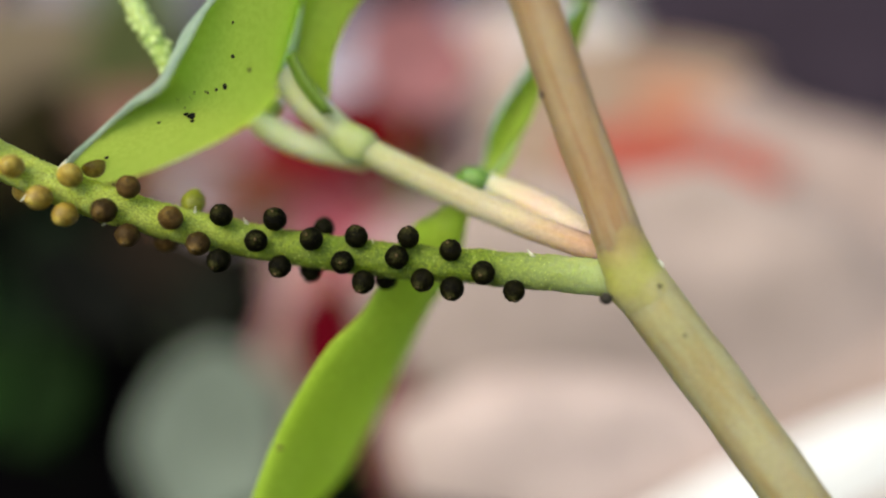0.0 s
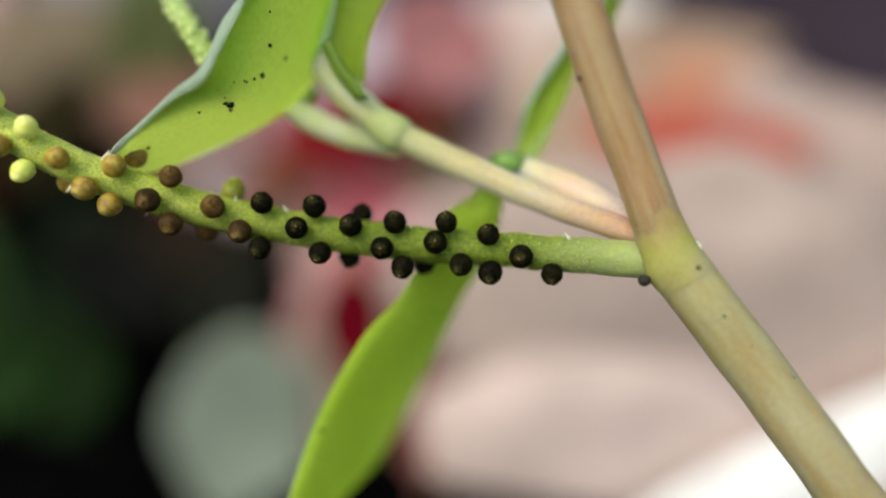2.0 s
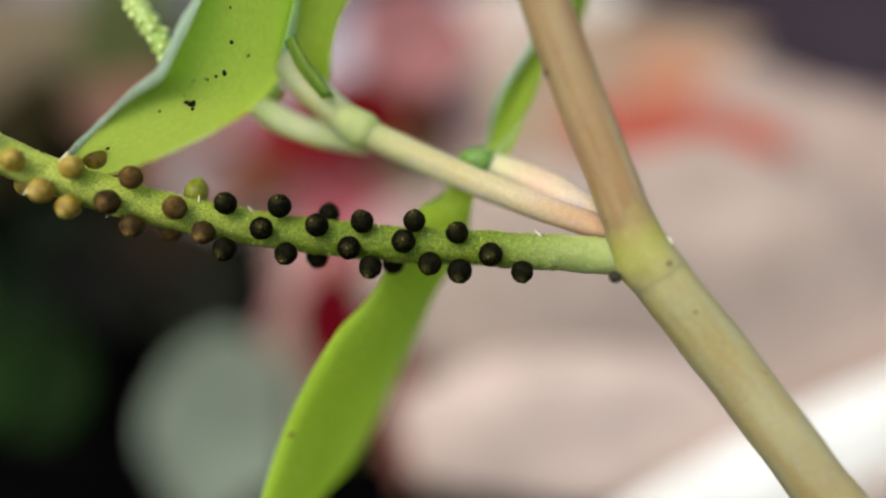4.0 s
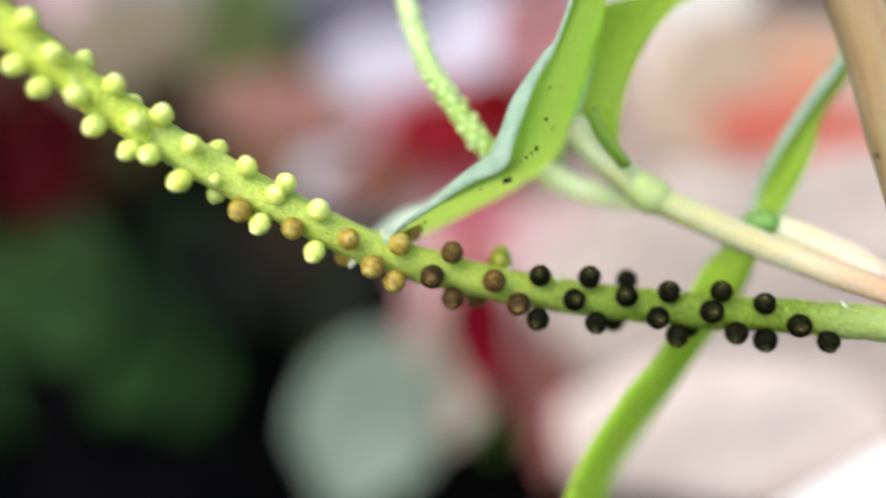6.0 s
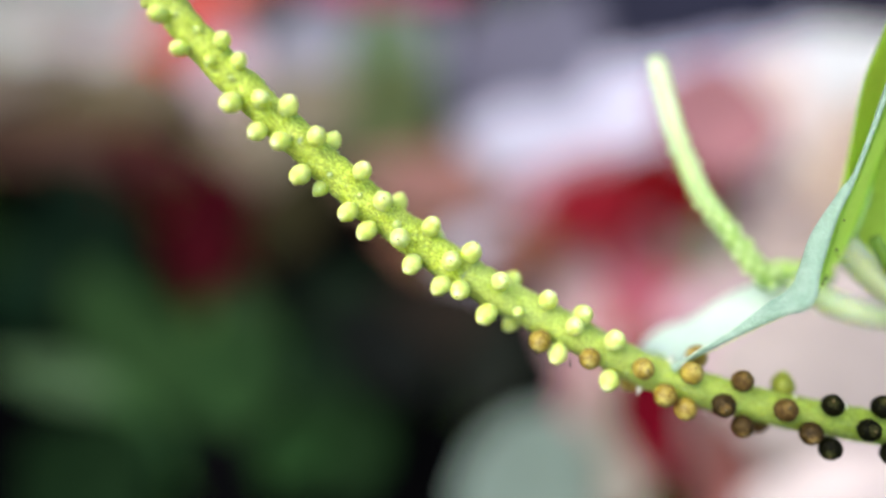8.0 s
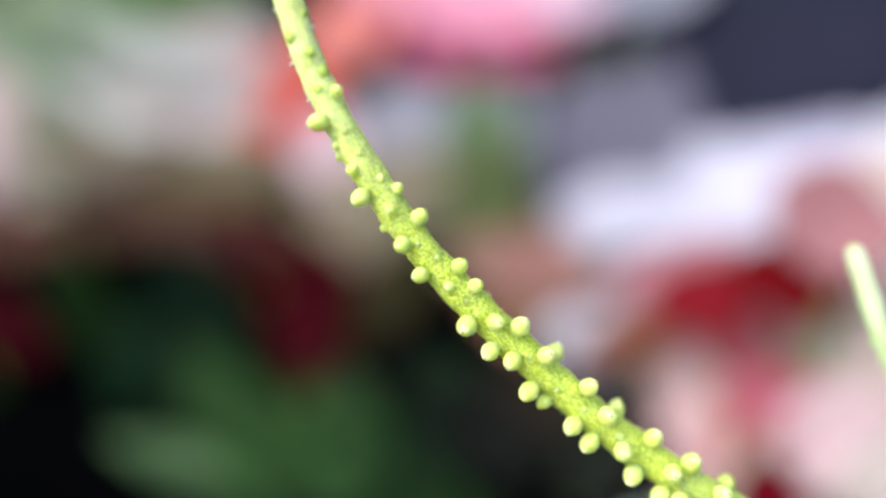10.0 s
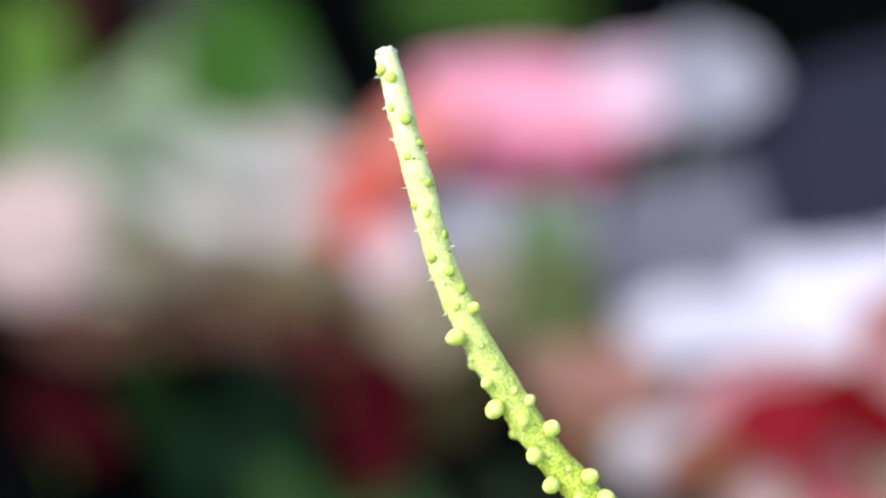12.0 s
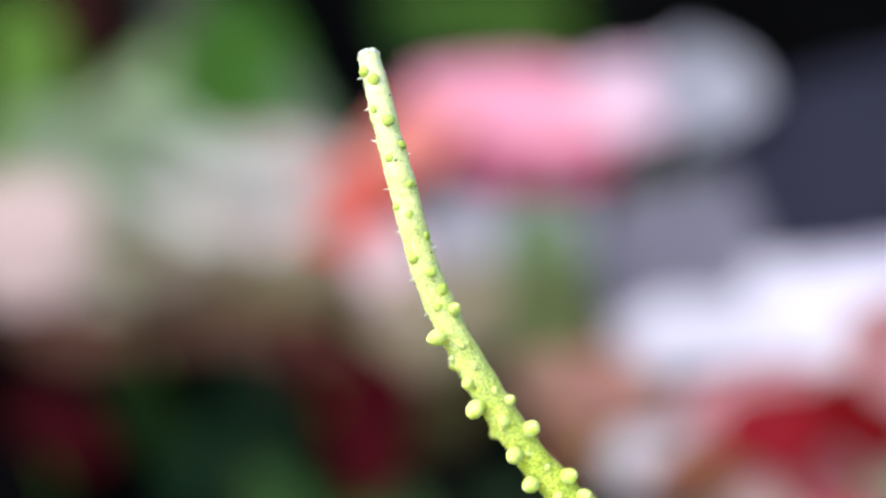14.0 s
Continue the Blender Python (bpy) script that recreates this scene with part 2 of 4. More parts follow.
def tube(pts, radii, n=60, sides=24, rough=0.0, seed=0.0, freq=900, close=True, grit=0.0):
    """A round stalk along a curve; radii: (share of length, metres) rows. UV: along, around."""
    mid, length = spline(pts, n)
    bm = bmesh.new()
    uv = bm.loops.layers.uv.new("UVMap")
    side, rings = None, []
    for k, p in enumerate(mid):
        d = (mid[min(k + 1, n - 1)] - mid[max(k - 1, 0)]).normalized()
        side = (Vector((0, -1, 0)).cross(d) if side is None else side)
        side = (side - d * side.dot(d)).normalized()
        up = d.cross(side)
        r = interp(k / (n - 1), radii)
        ring = []
        for j in range(sides):
            a = 2 * math.pi * j / sides
            o = side * math.cos(a) + up * math.sin(a)
            rr = r * (1 + rough * noise.noise((p + o * r) * freq + Vector((seed, 0, 0))) + grit * noise.noise((p + o * r) * freq * 4.5))
            ring.append(bm.verts.new(p + o * rr))
        rings.append(ring)
    for k in range(n - 1):
        for j in range(sides):
            q = (j + 1) % sides
            f = bm.faces.new((rings[k][j], rings[k][q], rings[k + 1][q], rings[k + 1][j]))
            for lp, (u, v) in zip(f.loops, ((k, j), (k, j + 1), (k + 1, j + 1), (k + 1, j))):
                lp[uv].uv = (u / (n - 1), v / sides)
    if close:
        for ring, p, step in ((rings[0], mid[0], mid[0] - mid[1]), (rings[-1], mid[-1], mid[-1] - mid[-2])):
            r = (ring[0].co - p).length
            tip = bm.verts.new(p + step.normalized() * r * 0.7)
            for j in range(sides):
                bm.faces.new((ring[j], ring[(j + 1) % sides], tip) if ring is rings[-1] else (ring[(j + 1) % sides], ring[j], tip))
    return bm


def blade(edges, bulges, n=48, across=10, thick=0.0002, wave=0.0, seed=0.0, upper=0):
    """A leaf blade spanned between two or more lengthwise lines, each strip bulged by so many metres."""
    lines = [spline(e, n)[0] for e in edges]
    bm = bmesh.new()
    top, low = [], []
    total = across * (len(lines) - 1)
    for k in range(n):
        places = []
        for a, b, bulge in zip(lines, lines[1:], bulges):
            d = (a[min(k + 1, n - 1)] + b[min(k + 1, n - 1)] - a[max(k - 1, 0)] - b[max(k - 1, 0)]).normalized()
            nrm = d.cross(b[k] - a[k]).normalized()
            for j in range(across + (b is lines[-1])):
                s = j / across
                places.append((a[k].lerp(b[k], s) + nrm * bulge * 4 * s * (1 - s), nrm))
        ra, rb = [], []
        for j, (p, nrm) in enumerate(places):
            s = j / total
            p = p + nrm * wave * noise.noise(p * 500 + Vector((seed, 0, 0)))
            th = thick * (0.35 + 0.65 * min(1, 5 * min(s, 1 - s)))
            ra.append(bm.verts.new(p + nrm * th / 2))
            rb.append(bm.verts.new(p - nrm * th / 2))
        top.append(ra)
        low.append(rb)
    for k in range(n - 1):
        for j in range(total):
            fa = bm.faces.new((top[k][j], top[k][j + 1], top[k + 1][j + 1], top[k + 1][j]))
            fb = bm.faces.new((low[k][j + 1], low[k][j], low[k + 1][j], low[k + 1][j + 1]))
            if upper == 7:
                fa.material_index, fb.material_index = ((2, 2), (1, 0), (1, 0))[j // across]
            elif upper == 9:
                fa.material_index = fb.material_index = int(j < across)
            elif upper:
                (fa if upper > 0 else fb).material_index = 1
        rims = (bm.faces.new((low[k][0], top[k][0], top[k + 1][0], low[k + 1][0])), bm.faces.new((top[k][-1], low[k][-1], low[k + 1][-1], top[k + 1][-1])))
        for f in rims:
            f.material_index = 1 if upper else 0
    for k in (0, n - 1):
        for j in range(total):
            q = (top[k][j + 1], top[k][j], low[k][j], low[k][j + 1])
            bm.faces.new(q if k == 0 else q[::-1])
    bmesh.ops.recalc_face_normals(bm, faces=bm.faces)
    return bm


def fruit_mesh(name, material, r, long=1.0, beak=0.1, lumpy=0.06, seed=0.0, rings=16, sides=22, scar=True, ragged=0.03):
    """A small round fruit that sits on z = 0 side and ends in a worn stigma at the top."""
    bm = bmesh.new()
    bmesh.ops.create_uvsphere(bm, u_segments=sides, v_segments=rings, radius=1.0)
    for f in bm.faces:
        f.material_index = 1 if scar and f.calc_center_median().z > 0.96 else 0
    for v in bm.verts:
        p = v.co.copy()
        up = max(0.0, p.z)
        if 0.95 < p.z < 0.99:
            p.x, p.y, p.z = p.x * 0.5, p.y * 0.5, 0.995
        s = 1 + lumpy * noise.noise(p * 2.3 + Vector((seed, 0, 0))) + 0.35 * lumpy * noise.noise(p * 6 + Vector((0, seed, 0))) + ragged * (0.12 + up * up) * noise.noise(p * 9 + Vector((seed, seed, 0)))
        v.co = Vector((p.x * s, p.y * s, p.z * s * long + beak * up ** 8)) * r
    me = finish(name, bm, material)
    me.materials.append(mat_stigma)
    return me


# ---- the plant ----
BASE = W(26.5, 50.5, 20)
plant = thing("peperomia_plant", BASE, "small green herb with a fruiting spike, rooted in soil", "plant")


def P(*rows):
    return [W(*r) for r in rows]


stem_top = part("stem", tube(P((-0.9, -9.6, 22.0), (0.1, -7.6, 21.8), (1.39, -5.21, 21.6), (2.58, -2.83, 21.4), (3.69, -0.72, 21.2), (4.47, 0.8, 21.0), (4.95, 1.75, 20.9)),
                               [(0, 0.0006), (0.6, 0.00064), (0.9, 0.00066), (1, 0.0007)], n=90, rough=0.05, freq=700), mat_stem_top, plant, "watery tan upper stem with reddish streaks")
stem_low = part("stem", tube(P((4.95, 1.5, 20.9), (5.19, 1.86, 20.8), (5.79, 2.59, 20.5), (7.47, 4.34, 20.0), (9.75, 6.84, 19.1), (14.2, 12, 18.2), (20, 24, 18.5), (26.5, 51, 20)),
                             [(0, 0.0006), (0.015, 0.00078), (0.04, 0.0008), (0.4, 0.00082), (1, 0.001)], n=170, rough=0.05, freq=700), mat_stem_low, plant, "watery olive-tan lower stem")
node_main = part("node", tube(P((4.1, 0.08, 21.1), (4.47, 0.8, 21.0), (4.95, 1.7, 20.88), (5.35, 2.1, 20.74), (5.9, 2.72, 20.46)), [(0, 0.00065), (0.25, 0.00069), (0.45, 0.00079), (0.6, 0.00084), (0.75, 0.00083), (0.85, 0.00081), (1, 0.00077)], n=60, rough=0.1, freq=1100, grit=0.03, close=False), mat_joint, plant, "swollen yellow-green joint of the stem")
branch = part("branch", tube(P((4.43, 1.32, 21.5), (2.47, 0.98, 22.31), (0.6, 0.55, 23.01), (-1.37, -0.04, 23.61), (-3.17, -0.67, 23.95), (-4.45, -1.5, 24.2), (-5.3, -2.15, 24.75), (-6.0, -2.7, 25.3)),
                             [(0, 0.00036), (0.3, 0.0004), (0.6, 0.00044), (0.7, 0.00048), (0.85, 0.0005), (1, 0.00046)], n=70, rough=0.05), mat_branch, plant, "pale pinkish side branch with a green node")
back_branch = part("branch", tube(P((4.5, 1.4, 21.6), (2.6, 0.68, 23.3), (0.75, 0.15, 24.3)), [(0, 0.0005), (0.5, 0.0006), (1, 0.00042)], n=30, rough=0.05), mat_back_branch, plant, "pale pinkish side branch behind")
back_node = part("node", tube(P((1.0, 0.16, 24.25), (0.62, 0.07, 24.15), (0.3, 0.08, 24.2), (-0.1, 0.2, 24.3)), [(0, 0.0003), (0.4, 0.00044), (0.7, 0.0004), (1, 0.0002)], n=24, rough=0.15), mat_back_node, plant, "bluish green joint where two leaves rise")
petiole = part("petiole", tube(P((-3.12, 0.15, 25.6), (-5.3, -0.42, 25.1), (-6.5, -1.05, 24.9), (-7.3, -1.6, 24.9)), [(0, 0.00022), (0.35, 0.00042), (0.7, 0.00042), (1, 0.0002)], n=30, rough=0.08), mat_petiole, plant, "pale green leaf stalk")

NEAR = P((-11.25, 0.68, 21.7), (-10.74, 0.32, 21.4), (-9.4, -0.92, 20.87), (-8.52, -1.65, 20.58), (-7.81, -2.11, 20.41), (-7.54, -2.91, 21.06), (-7.08, -4.22, 21.86), (-6.6, -5.15, 22.44), (-5.53, -8.8, 23.48))
RIM = P((-10.9, 0.59, 21.27), (-10.44, -0.11, 21.17), (-9.63, -0.85, 21.06), (-8.74, -1.75, 21.12), (-8.18, -2.23, 21.22), (-7.93, -2.82, 21.46), (-7.65, -3.66, 21.85), (-6.94, -4.78, 22.38), (-6.41, -5.64, 22.86), (-5.5, -9.17, 23.87))
KEEL = P((-10.94, 0.97, 23.12), (-10.41, 1.05, 23.14), (-8.91, 0.43, 23.92), (-7.02, -0.66, 24.38), (-5.95, -1.68, 24.83), (-5.41, -3.2, 24.97), (-5.2, -5.49, 24.76), (-5.27, -8.82, 23.65))
FAR = P((-11.66, 1.04, 23.47), (-11.54, 1.29, 24.78), (-10.89, 0.86, 25.24), (-9.98, 0.49, 25.28), (-9.01, -0.29, 25.37), (-8.03, -0.9, 25.46), (-6.85, -1.27, 25.34), (-6, -2.06, 24.77), (-5.47, -3.41, 24.53), (-5.1, -5.62, 24.99), (-5.14, -8.83, 24.53))
leaf_a = part("leaf", blade([RIM, NEAR, KEEL, FAR], (0.0, 0.0, 0.0), n=72, upper=7, thick=0.0001), mat_leaf, plant, "folded bright green leaf with black specks")
leaf_a.data.materials.append(mat_leaf_top)
leaf_a.data.materials.append(mat_margin)
stipule = part("stipule", blade([P((-5.4, -3.06, 23.8), (-4.95, -2.3, 23.6), (-4.22, -1.55, 23.45)), P((-5.3, -3.1, 24.0), (-4.58, -2.36, 23.8), (-3.9, -1.62, 23.55))], (0.0002,), n=16, across=6), mat_stipule, plant, "narrow dark green sheath at the leaf joint")
branch_node = part("node", tube(P((-2.7, -0.47, 23.87), (-2.95, -0.57, 23.92), (-3.2, -0.69, 23.95), (-3.5, -0.87, 23.94), (-3.8, -1.07, 23.92)), [(0, 0.00042), (0.15, 0.00051), (0.3, 0.00056), (0.5, 0.00055), (0.75, 0.00052), (1, 0.00044)], n=34, rough=0.12, freq=1100), mat_branch_node, plant, "swollen green joint of the branch")
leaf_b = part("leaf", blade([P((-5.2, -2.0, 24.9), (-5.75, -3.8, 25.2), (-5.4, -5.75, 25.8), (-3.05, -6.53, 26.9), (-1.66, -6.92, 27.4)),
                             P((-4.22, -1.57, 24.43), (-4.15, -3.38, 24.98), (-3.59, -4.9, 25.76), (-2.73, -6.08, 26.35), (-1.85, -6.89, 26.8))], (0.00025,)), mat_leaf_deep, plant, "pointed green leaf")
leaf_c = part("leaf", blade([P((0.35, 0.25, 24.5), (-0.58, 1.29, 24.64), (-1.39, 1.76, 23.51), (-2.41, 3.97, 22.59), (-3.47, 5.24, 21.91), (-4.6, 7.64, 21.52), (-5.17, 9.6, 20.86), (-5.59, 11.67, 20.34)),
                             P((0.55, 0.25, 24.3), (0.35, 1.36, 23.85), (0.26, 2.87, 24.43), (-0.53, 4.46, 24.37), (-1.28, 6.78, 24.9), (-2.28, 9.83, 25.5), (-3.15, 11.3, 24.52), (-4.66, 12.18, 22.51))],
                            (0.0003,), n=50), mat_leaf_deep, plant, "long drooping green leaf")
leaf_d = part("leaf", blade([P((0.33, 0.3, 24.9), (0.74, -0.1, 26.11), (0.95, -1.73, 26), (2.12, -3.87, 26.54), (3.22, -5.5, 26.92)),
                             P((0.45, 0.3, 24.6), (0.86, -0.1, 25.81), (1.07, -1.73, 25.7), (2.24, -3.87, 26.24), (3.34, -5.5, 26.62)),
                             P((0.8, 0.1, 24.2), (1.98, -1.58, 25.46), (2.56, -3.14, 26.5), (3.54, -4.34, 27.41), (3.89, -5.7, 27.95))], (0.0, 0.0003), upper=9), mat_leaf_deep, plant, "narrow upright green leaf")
leaf_d.data.materials.append(mat_margin)
leaf_e = part("leaf", blade([P((-5.95, -2.6, 24.5), (-6.14, -3.16, 24.6), (-6.0, -5.47, 25.0), (-5.85, -7.47, 25.3), (-5.5, -8.77, 25.5), (-5.0, -10.2, 25.8)),
                             P((-5.7, -2.6, 24.5), (-5.62, -3.22, 24.6), (-5.28, -5.54, 24.8), (-5.0, -7.52, 25.0), (-4.77, -8.79, 25.2), (-4.8, -10.2, 25.7))], (0.0002,)), mat_leaf, plant, "narrow light green leaf behind")

AXIS = P((4.53, 1.85, 21.1), (1.38, 2.08, 21.75), (-1.85, 2.24, 21.99), (-5.1, 2.12, 22), (-8.29, 1.68, 21.85), (-11.43, 0.85, 21.59), (-14.32, -0.56, 21.27), (-17.18, -2.07, 21.08),
         (-19.72, -3.93, 20.74), (-22.08, -6.09, 20.41), (-24.34, -8.36, 20.11), (-26.22, -10.99, 19.89), (-27.73, -13.79, 19.83), (-28.71, -16.9, 19.87), (-29.68, -19.98, 20.17))
SPIKE, SPIKE_LENGTH = spline(AXIS, 600)
spike_low = part("spike", tube(SPIKE[:301:12], [(0, 0.00052), (0.1, 0.0005), (0.6, 0.0005), (0.85, 0.00051), (1, 0.00052)], n=420, sides=44, rough=0.1, freq=1500, grit=0.07), mat_spike, plant, "green fruiting spike studded with berries")
spike_top = part("spike", tube(SPIKE[300::13], [(0, 0.00052), (0.3, 0.00049), (0.6, 0.00043), (0.93, 0.00036), (1, 0.0003)], n=420, sides=40, rough=0.14, freq=1900, grit=0.08), mat_spike_young, plant, "yellow-green young end of the spike")


def on_spike(s, angle, out):
    """Place and outward turn at s millimetres along the spike; angle from its lower side round its front."""
    x = min(max(s * MM / SPIKE_LENGTH, 0), 1) * 599
    k = min(int(x), 598)
    p = SPIKE[k].lerp(SPIKE[k + 1], x - k)
    d = (SPIKE[min(k + 4, 599)] - SPIKE[max(k - 4, 0)]).normalized()
    view = W(0, 0, -1)
    f2 = (view - d * view.dot(d)).normalized()
    f1 = f2.cross(d)
    o = f1 * math.cos(radians(angle)) + f2 * math.sin(radians(angle))
    return p + o * out, (o + d * 0.15).to_track_quat("Z", "Y")


def spike_radius(s):
    """Radius of the young end of the spike at s millimetres."""
    return interp((s * MM / SPIKE_LENGTH - 0.5) * 2, [(-9, 0.0005), (-0.4, 0.0005), (0, 0.00052), (0.3, 0.00049), (0.6, 0.00043), (0.93, 0.00036), (1, 0.0003), (9, 0.0003)])


def fruits(name, meshes, places, label, parent, size=(0.94, 1.06)):
    """Rows of millimetres along the spike, angle round it, and millimetres from its axis."""
    rnd = random.Random(name + label)
    for s, a, out in places:
        p, q = on_spike(s, a, out * MM)
        ob = new(name, rnd.choice(meshes))
        ob.parent = parent
        ob.location = p - ORIGIN[parent]
        ob.rotation_mode = "QUATERNION"
        ob.rotation_quaternion = q @ Euler((rnd.uniform(-0.2, 0.2), rnd.uniform(-0.2, 0.2), rnd.uniform(0, 6.28))).to_quaternion()
        ob.scale = (rnd.uniform(*size),) * 3
        tagged(ob, label)


def skin_deep(places, sink=0.0):
    """Rows for what sits on the young spike's skin itself."""
    return [(s, a, spike_radius(s) / MM + sink) for s, a in places]


black = [fruit_mesh("berry", mat_black, 0.000325, 1.0, 0.1, 0.06, k, 24, 32, True, 0.2) for k in (1.0, 2.0, 3.0, 3.5)]
brown = [fruit_mesh("berry", mat_brown, 0.000325, 1.0, 0.1, 0.06, k, 24, 32, True, 0.1) for k in (4.0, 5.0, 5.5)]
olive = [fruit_mesh("berry", mat_olive, 0.00032, 1.08, 0.25, 0.06, 6.0)]
orange = [fruit_mesh("berry", mat_orange, 0.00032, 1.03, 0.15, 0.05, k) for k in (7.0, 8.0)]
yellow = [fruit_mesh("berry", mat_yellow, 0.0003, 1.16, 0.2, 0.09, k) for k in (9.0, 10.0, 11.0)]
buds = [fruit_mesh("berry", mat_bud, 0.00022, 1.2, 0.3, 0.08, k) for k in (12.0, 13.0)]
fruits("berry", black, [(2.73, 54, 0.73), (3.64, 95, 0.75), (4.61, 138, 0.79), (4.51, 58, 0.86), (5.35, 73, 0.84), (5.85, 153, 0.95), (6.12, 114, 0.79), (7.00, 61, 0.94), (7.35, 148, 0.84), (7.63, 92, 0.82), (8.43, 216, 0.73), (8.60, 130, 0.82), (8.64, -14, 0.66), (9.36, 68, 0.91), (9.74, 155, 0.95), (10.12, 108, 0.82), (11.22, 141, 0.93), (11.03, 61, 0.99), (6.47, -14, 0.63)], "ripe black berry", spike_low)
fruits("berry", brown, [(11.67, 81, 0.86), (12.54, 116, 0.86), (13.91, 149, 0.95), (12.77, -14, 0.65), (13.56, 64, 0.93), (14.30, 96, 0.86)], "dark brown berry", spike_low)
fruits("berry", olive, [(12.30, 218, 0.74)], "olive green berry", spike_low)
fruits("berry", orange, [(15.46, 137, 0.90), (15.25, 65, 0.89), (15.98, 80, 0.88), (16.92, 112, 0.86), (18.39, 79, 0.78), (19.84, 58, 0.80), (16.69, -16, 0.62), (15.2, 195, 0.88)], "orange half-ripe berry", spike_low)
fruits("berry", yellow, [(17.59, 61, 0.92), (19.22, 53, 0.85), (18.02, 137, 0.84), (19.13, 159, 0.79), (20.21, 148, 0.82), (21.56, 63, 0.92), (21.24, 234, 0.62), (21.70, 132, 0.87), (22.86, 162, 0.76), (23.25, 117, 0.73), (22.56, 71, 0.74), (23.07, 51, 0.77), (19.22, 127, 0.70), (20.68, -8, 0.62)], "pale yellow unripe berry", spike_low, (0.88, 1.0))
fruits("berry", yellow, [(24.09, 58, 0.78), (24.28, 157, 0.75), (24.82, 91, 0.71), (25.64, 53, 0.75), (25.37, 226, 0.60), (25.82, 134, 0.71), (26.36, 62, 0.75), (26.81, 151, 0.83), (27.97, 58, 0.83), (28.35, 141, 0.78), (29.44, 151, 0.72), (28.95, 81, 0.74), (29.57, 61, 0.78), (30.05, 118, 0.70), (30.55, 68, 0.77), (27.96, 216, 0.62)], "pale yellow unripe berry", spike_top, (0.84, 0.95))
fruits("berry", buds, [(31.16, 149, 0.68), (31.87, 160, 0.63), (32.40, 62, 0.64), (33.36, 77, 0.62), (33.69, 155, 0.68), (35.02, 58, 0.67), (37.24, 59, 0.58), (27.32, 34, 0.57), (23.80, 254, 0.68)], "small yellow-green bud", spike_top, (0.98, 1.12))
fruits("berry", buds, [(31.66, 98, 0.54), (34.31, 104, 0.52), (34.67, 163, 0.51), (35.73, 70, 0.51), (37.75, 150, 0.51), (31.34, -40, 0.54), (30.50, 253, 0.58), (34.01, -33, 0.51), (36.21, -20, 0.46), (33.91, -17, 0.51), (20.78, 89, 0.54)], "small yellow-green bud", spike_top, (0.7, 0.85))
# Flowers not yet swollen, thinning out towards the tip.
tiny = [fruit_mesh("bud", mat_bud, 0.000125, 0.8, 0.2, 0.12, k, 8, 10) for k in (14.0, 15.0)]
mat_scar = plain_grain("young_scar", (0.52, 0.64, 0.10), 0.5, 4000)
flat = [fruit_mesh("bud", mat_scar, 0.00014, 0.5, 0.1, 0.3, k, 8, 10) for k in (16.0, 17.0)]
fruits("bud", tiny, skin_deep([(35.15, 139), (32.46, 134), (27.38, 95), (28.6, 115), (31.0, 105), (33.1, 110), (36.0, 118), (36.7, 116), (36.5, 44), (25.1, 112), (26.4, 110)], -0.02), "tiny yellow-green flower bud", spike_top, (0.7, 1.1))
fruits("bud", flat, skin_deep([(44.5, 104), (43.3, 122), (43.7, 68), (42.6, 165), (42.3, 86), (41.5, 146), (40.7, 104), (40.0, 165), (39.5, 74), (39.0, 122), (38.0, 98), (44.8, 60), (41.0, 55), (38.4, 150)], -0.02), "tiny yellow-green flower bud", spike_top, (0.9, 1.25))


tiny_dot = [fruit_mesh("speck", mat_dirt, 0.00003, 1.0, 0.0, 0.3, k, 5, 6) for k in (20.0, 21.0)]
fruits("speck", tiny_dot, skin_deep([(44.5, 134), (44.0, 170), (43.6, 80), (43.2, 140), (42.5, 160), (42.2, 110), (41.4, 175), (40.8, 104), (40.6, 134), (37.9, 20), (39.5, 160), (38.8, 30), (35.5, 80)]), "tiny black speck", spike_top, (0.6, 1.3))
fruits("speck", tiny_dot, [(18.8, 62, 1.15), (18.86, 66, 1.14), (18.93, 70, 1.12), (17.5, 100, 0.5), (15.2, 60, 0.5), (14.0, 40, 0.5)], "tiny black speck", spike_low, (0.8, 1.6))


def scales(places, parent):
    """Pointed pale bracts that stand off the spike."""
    rnd = random.Random(5)
    for s, a, size in places:
        p, q = on_spike(s, a, spike_radius(s) + 0.00004)
        bm = bmesh.new()
        bmesh.ops.create_cone(bm, cap_ends=True, segments=7, radius1=0.00013 * size, radius2=0.00001, depth=0.0004 * size)
        for v in bm.verts:
            v.co.y *= 0.45
            v.co.x += 0.00008 * (v.co.z / 0.0002) ** 2 * size
        bmesh.ops.rotate(bm, verts=bm.verts, cent=(0, 0, 0), matrix=(q @ Euler((rnd.uniform(-0.5, 0.5), rnd.uniform(-0.5, 0.5), rnd.uniform(0, 6))).to_quaternion()).to_matrix())
        bmesh.ops.translate(bm, verts=bm.verts, vec=p)
        part("bract", bm, mat_pale, parent, "tiny pale pointed bract")


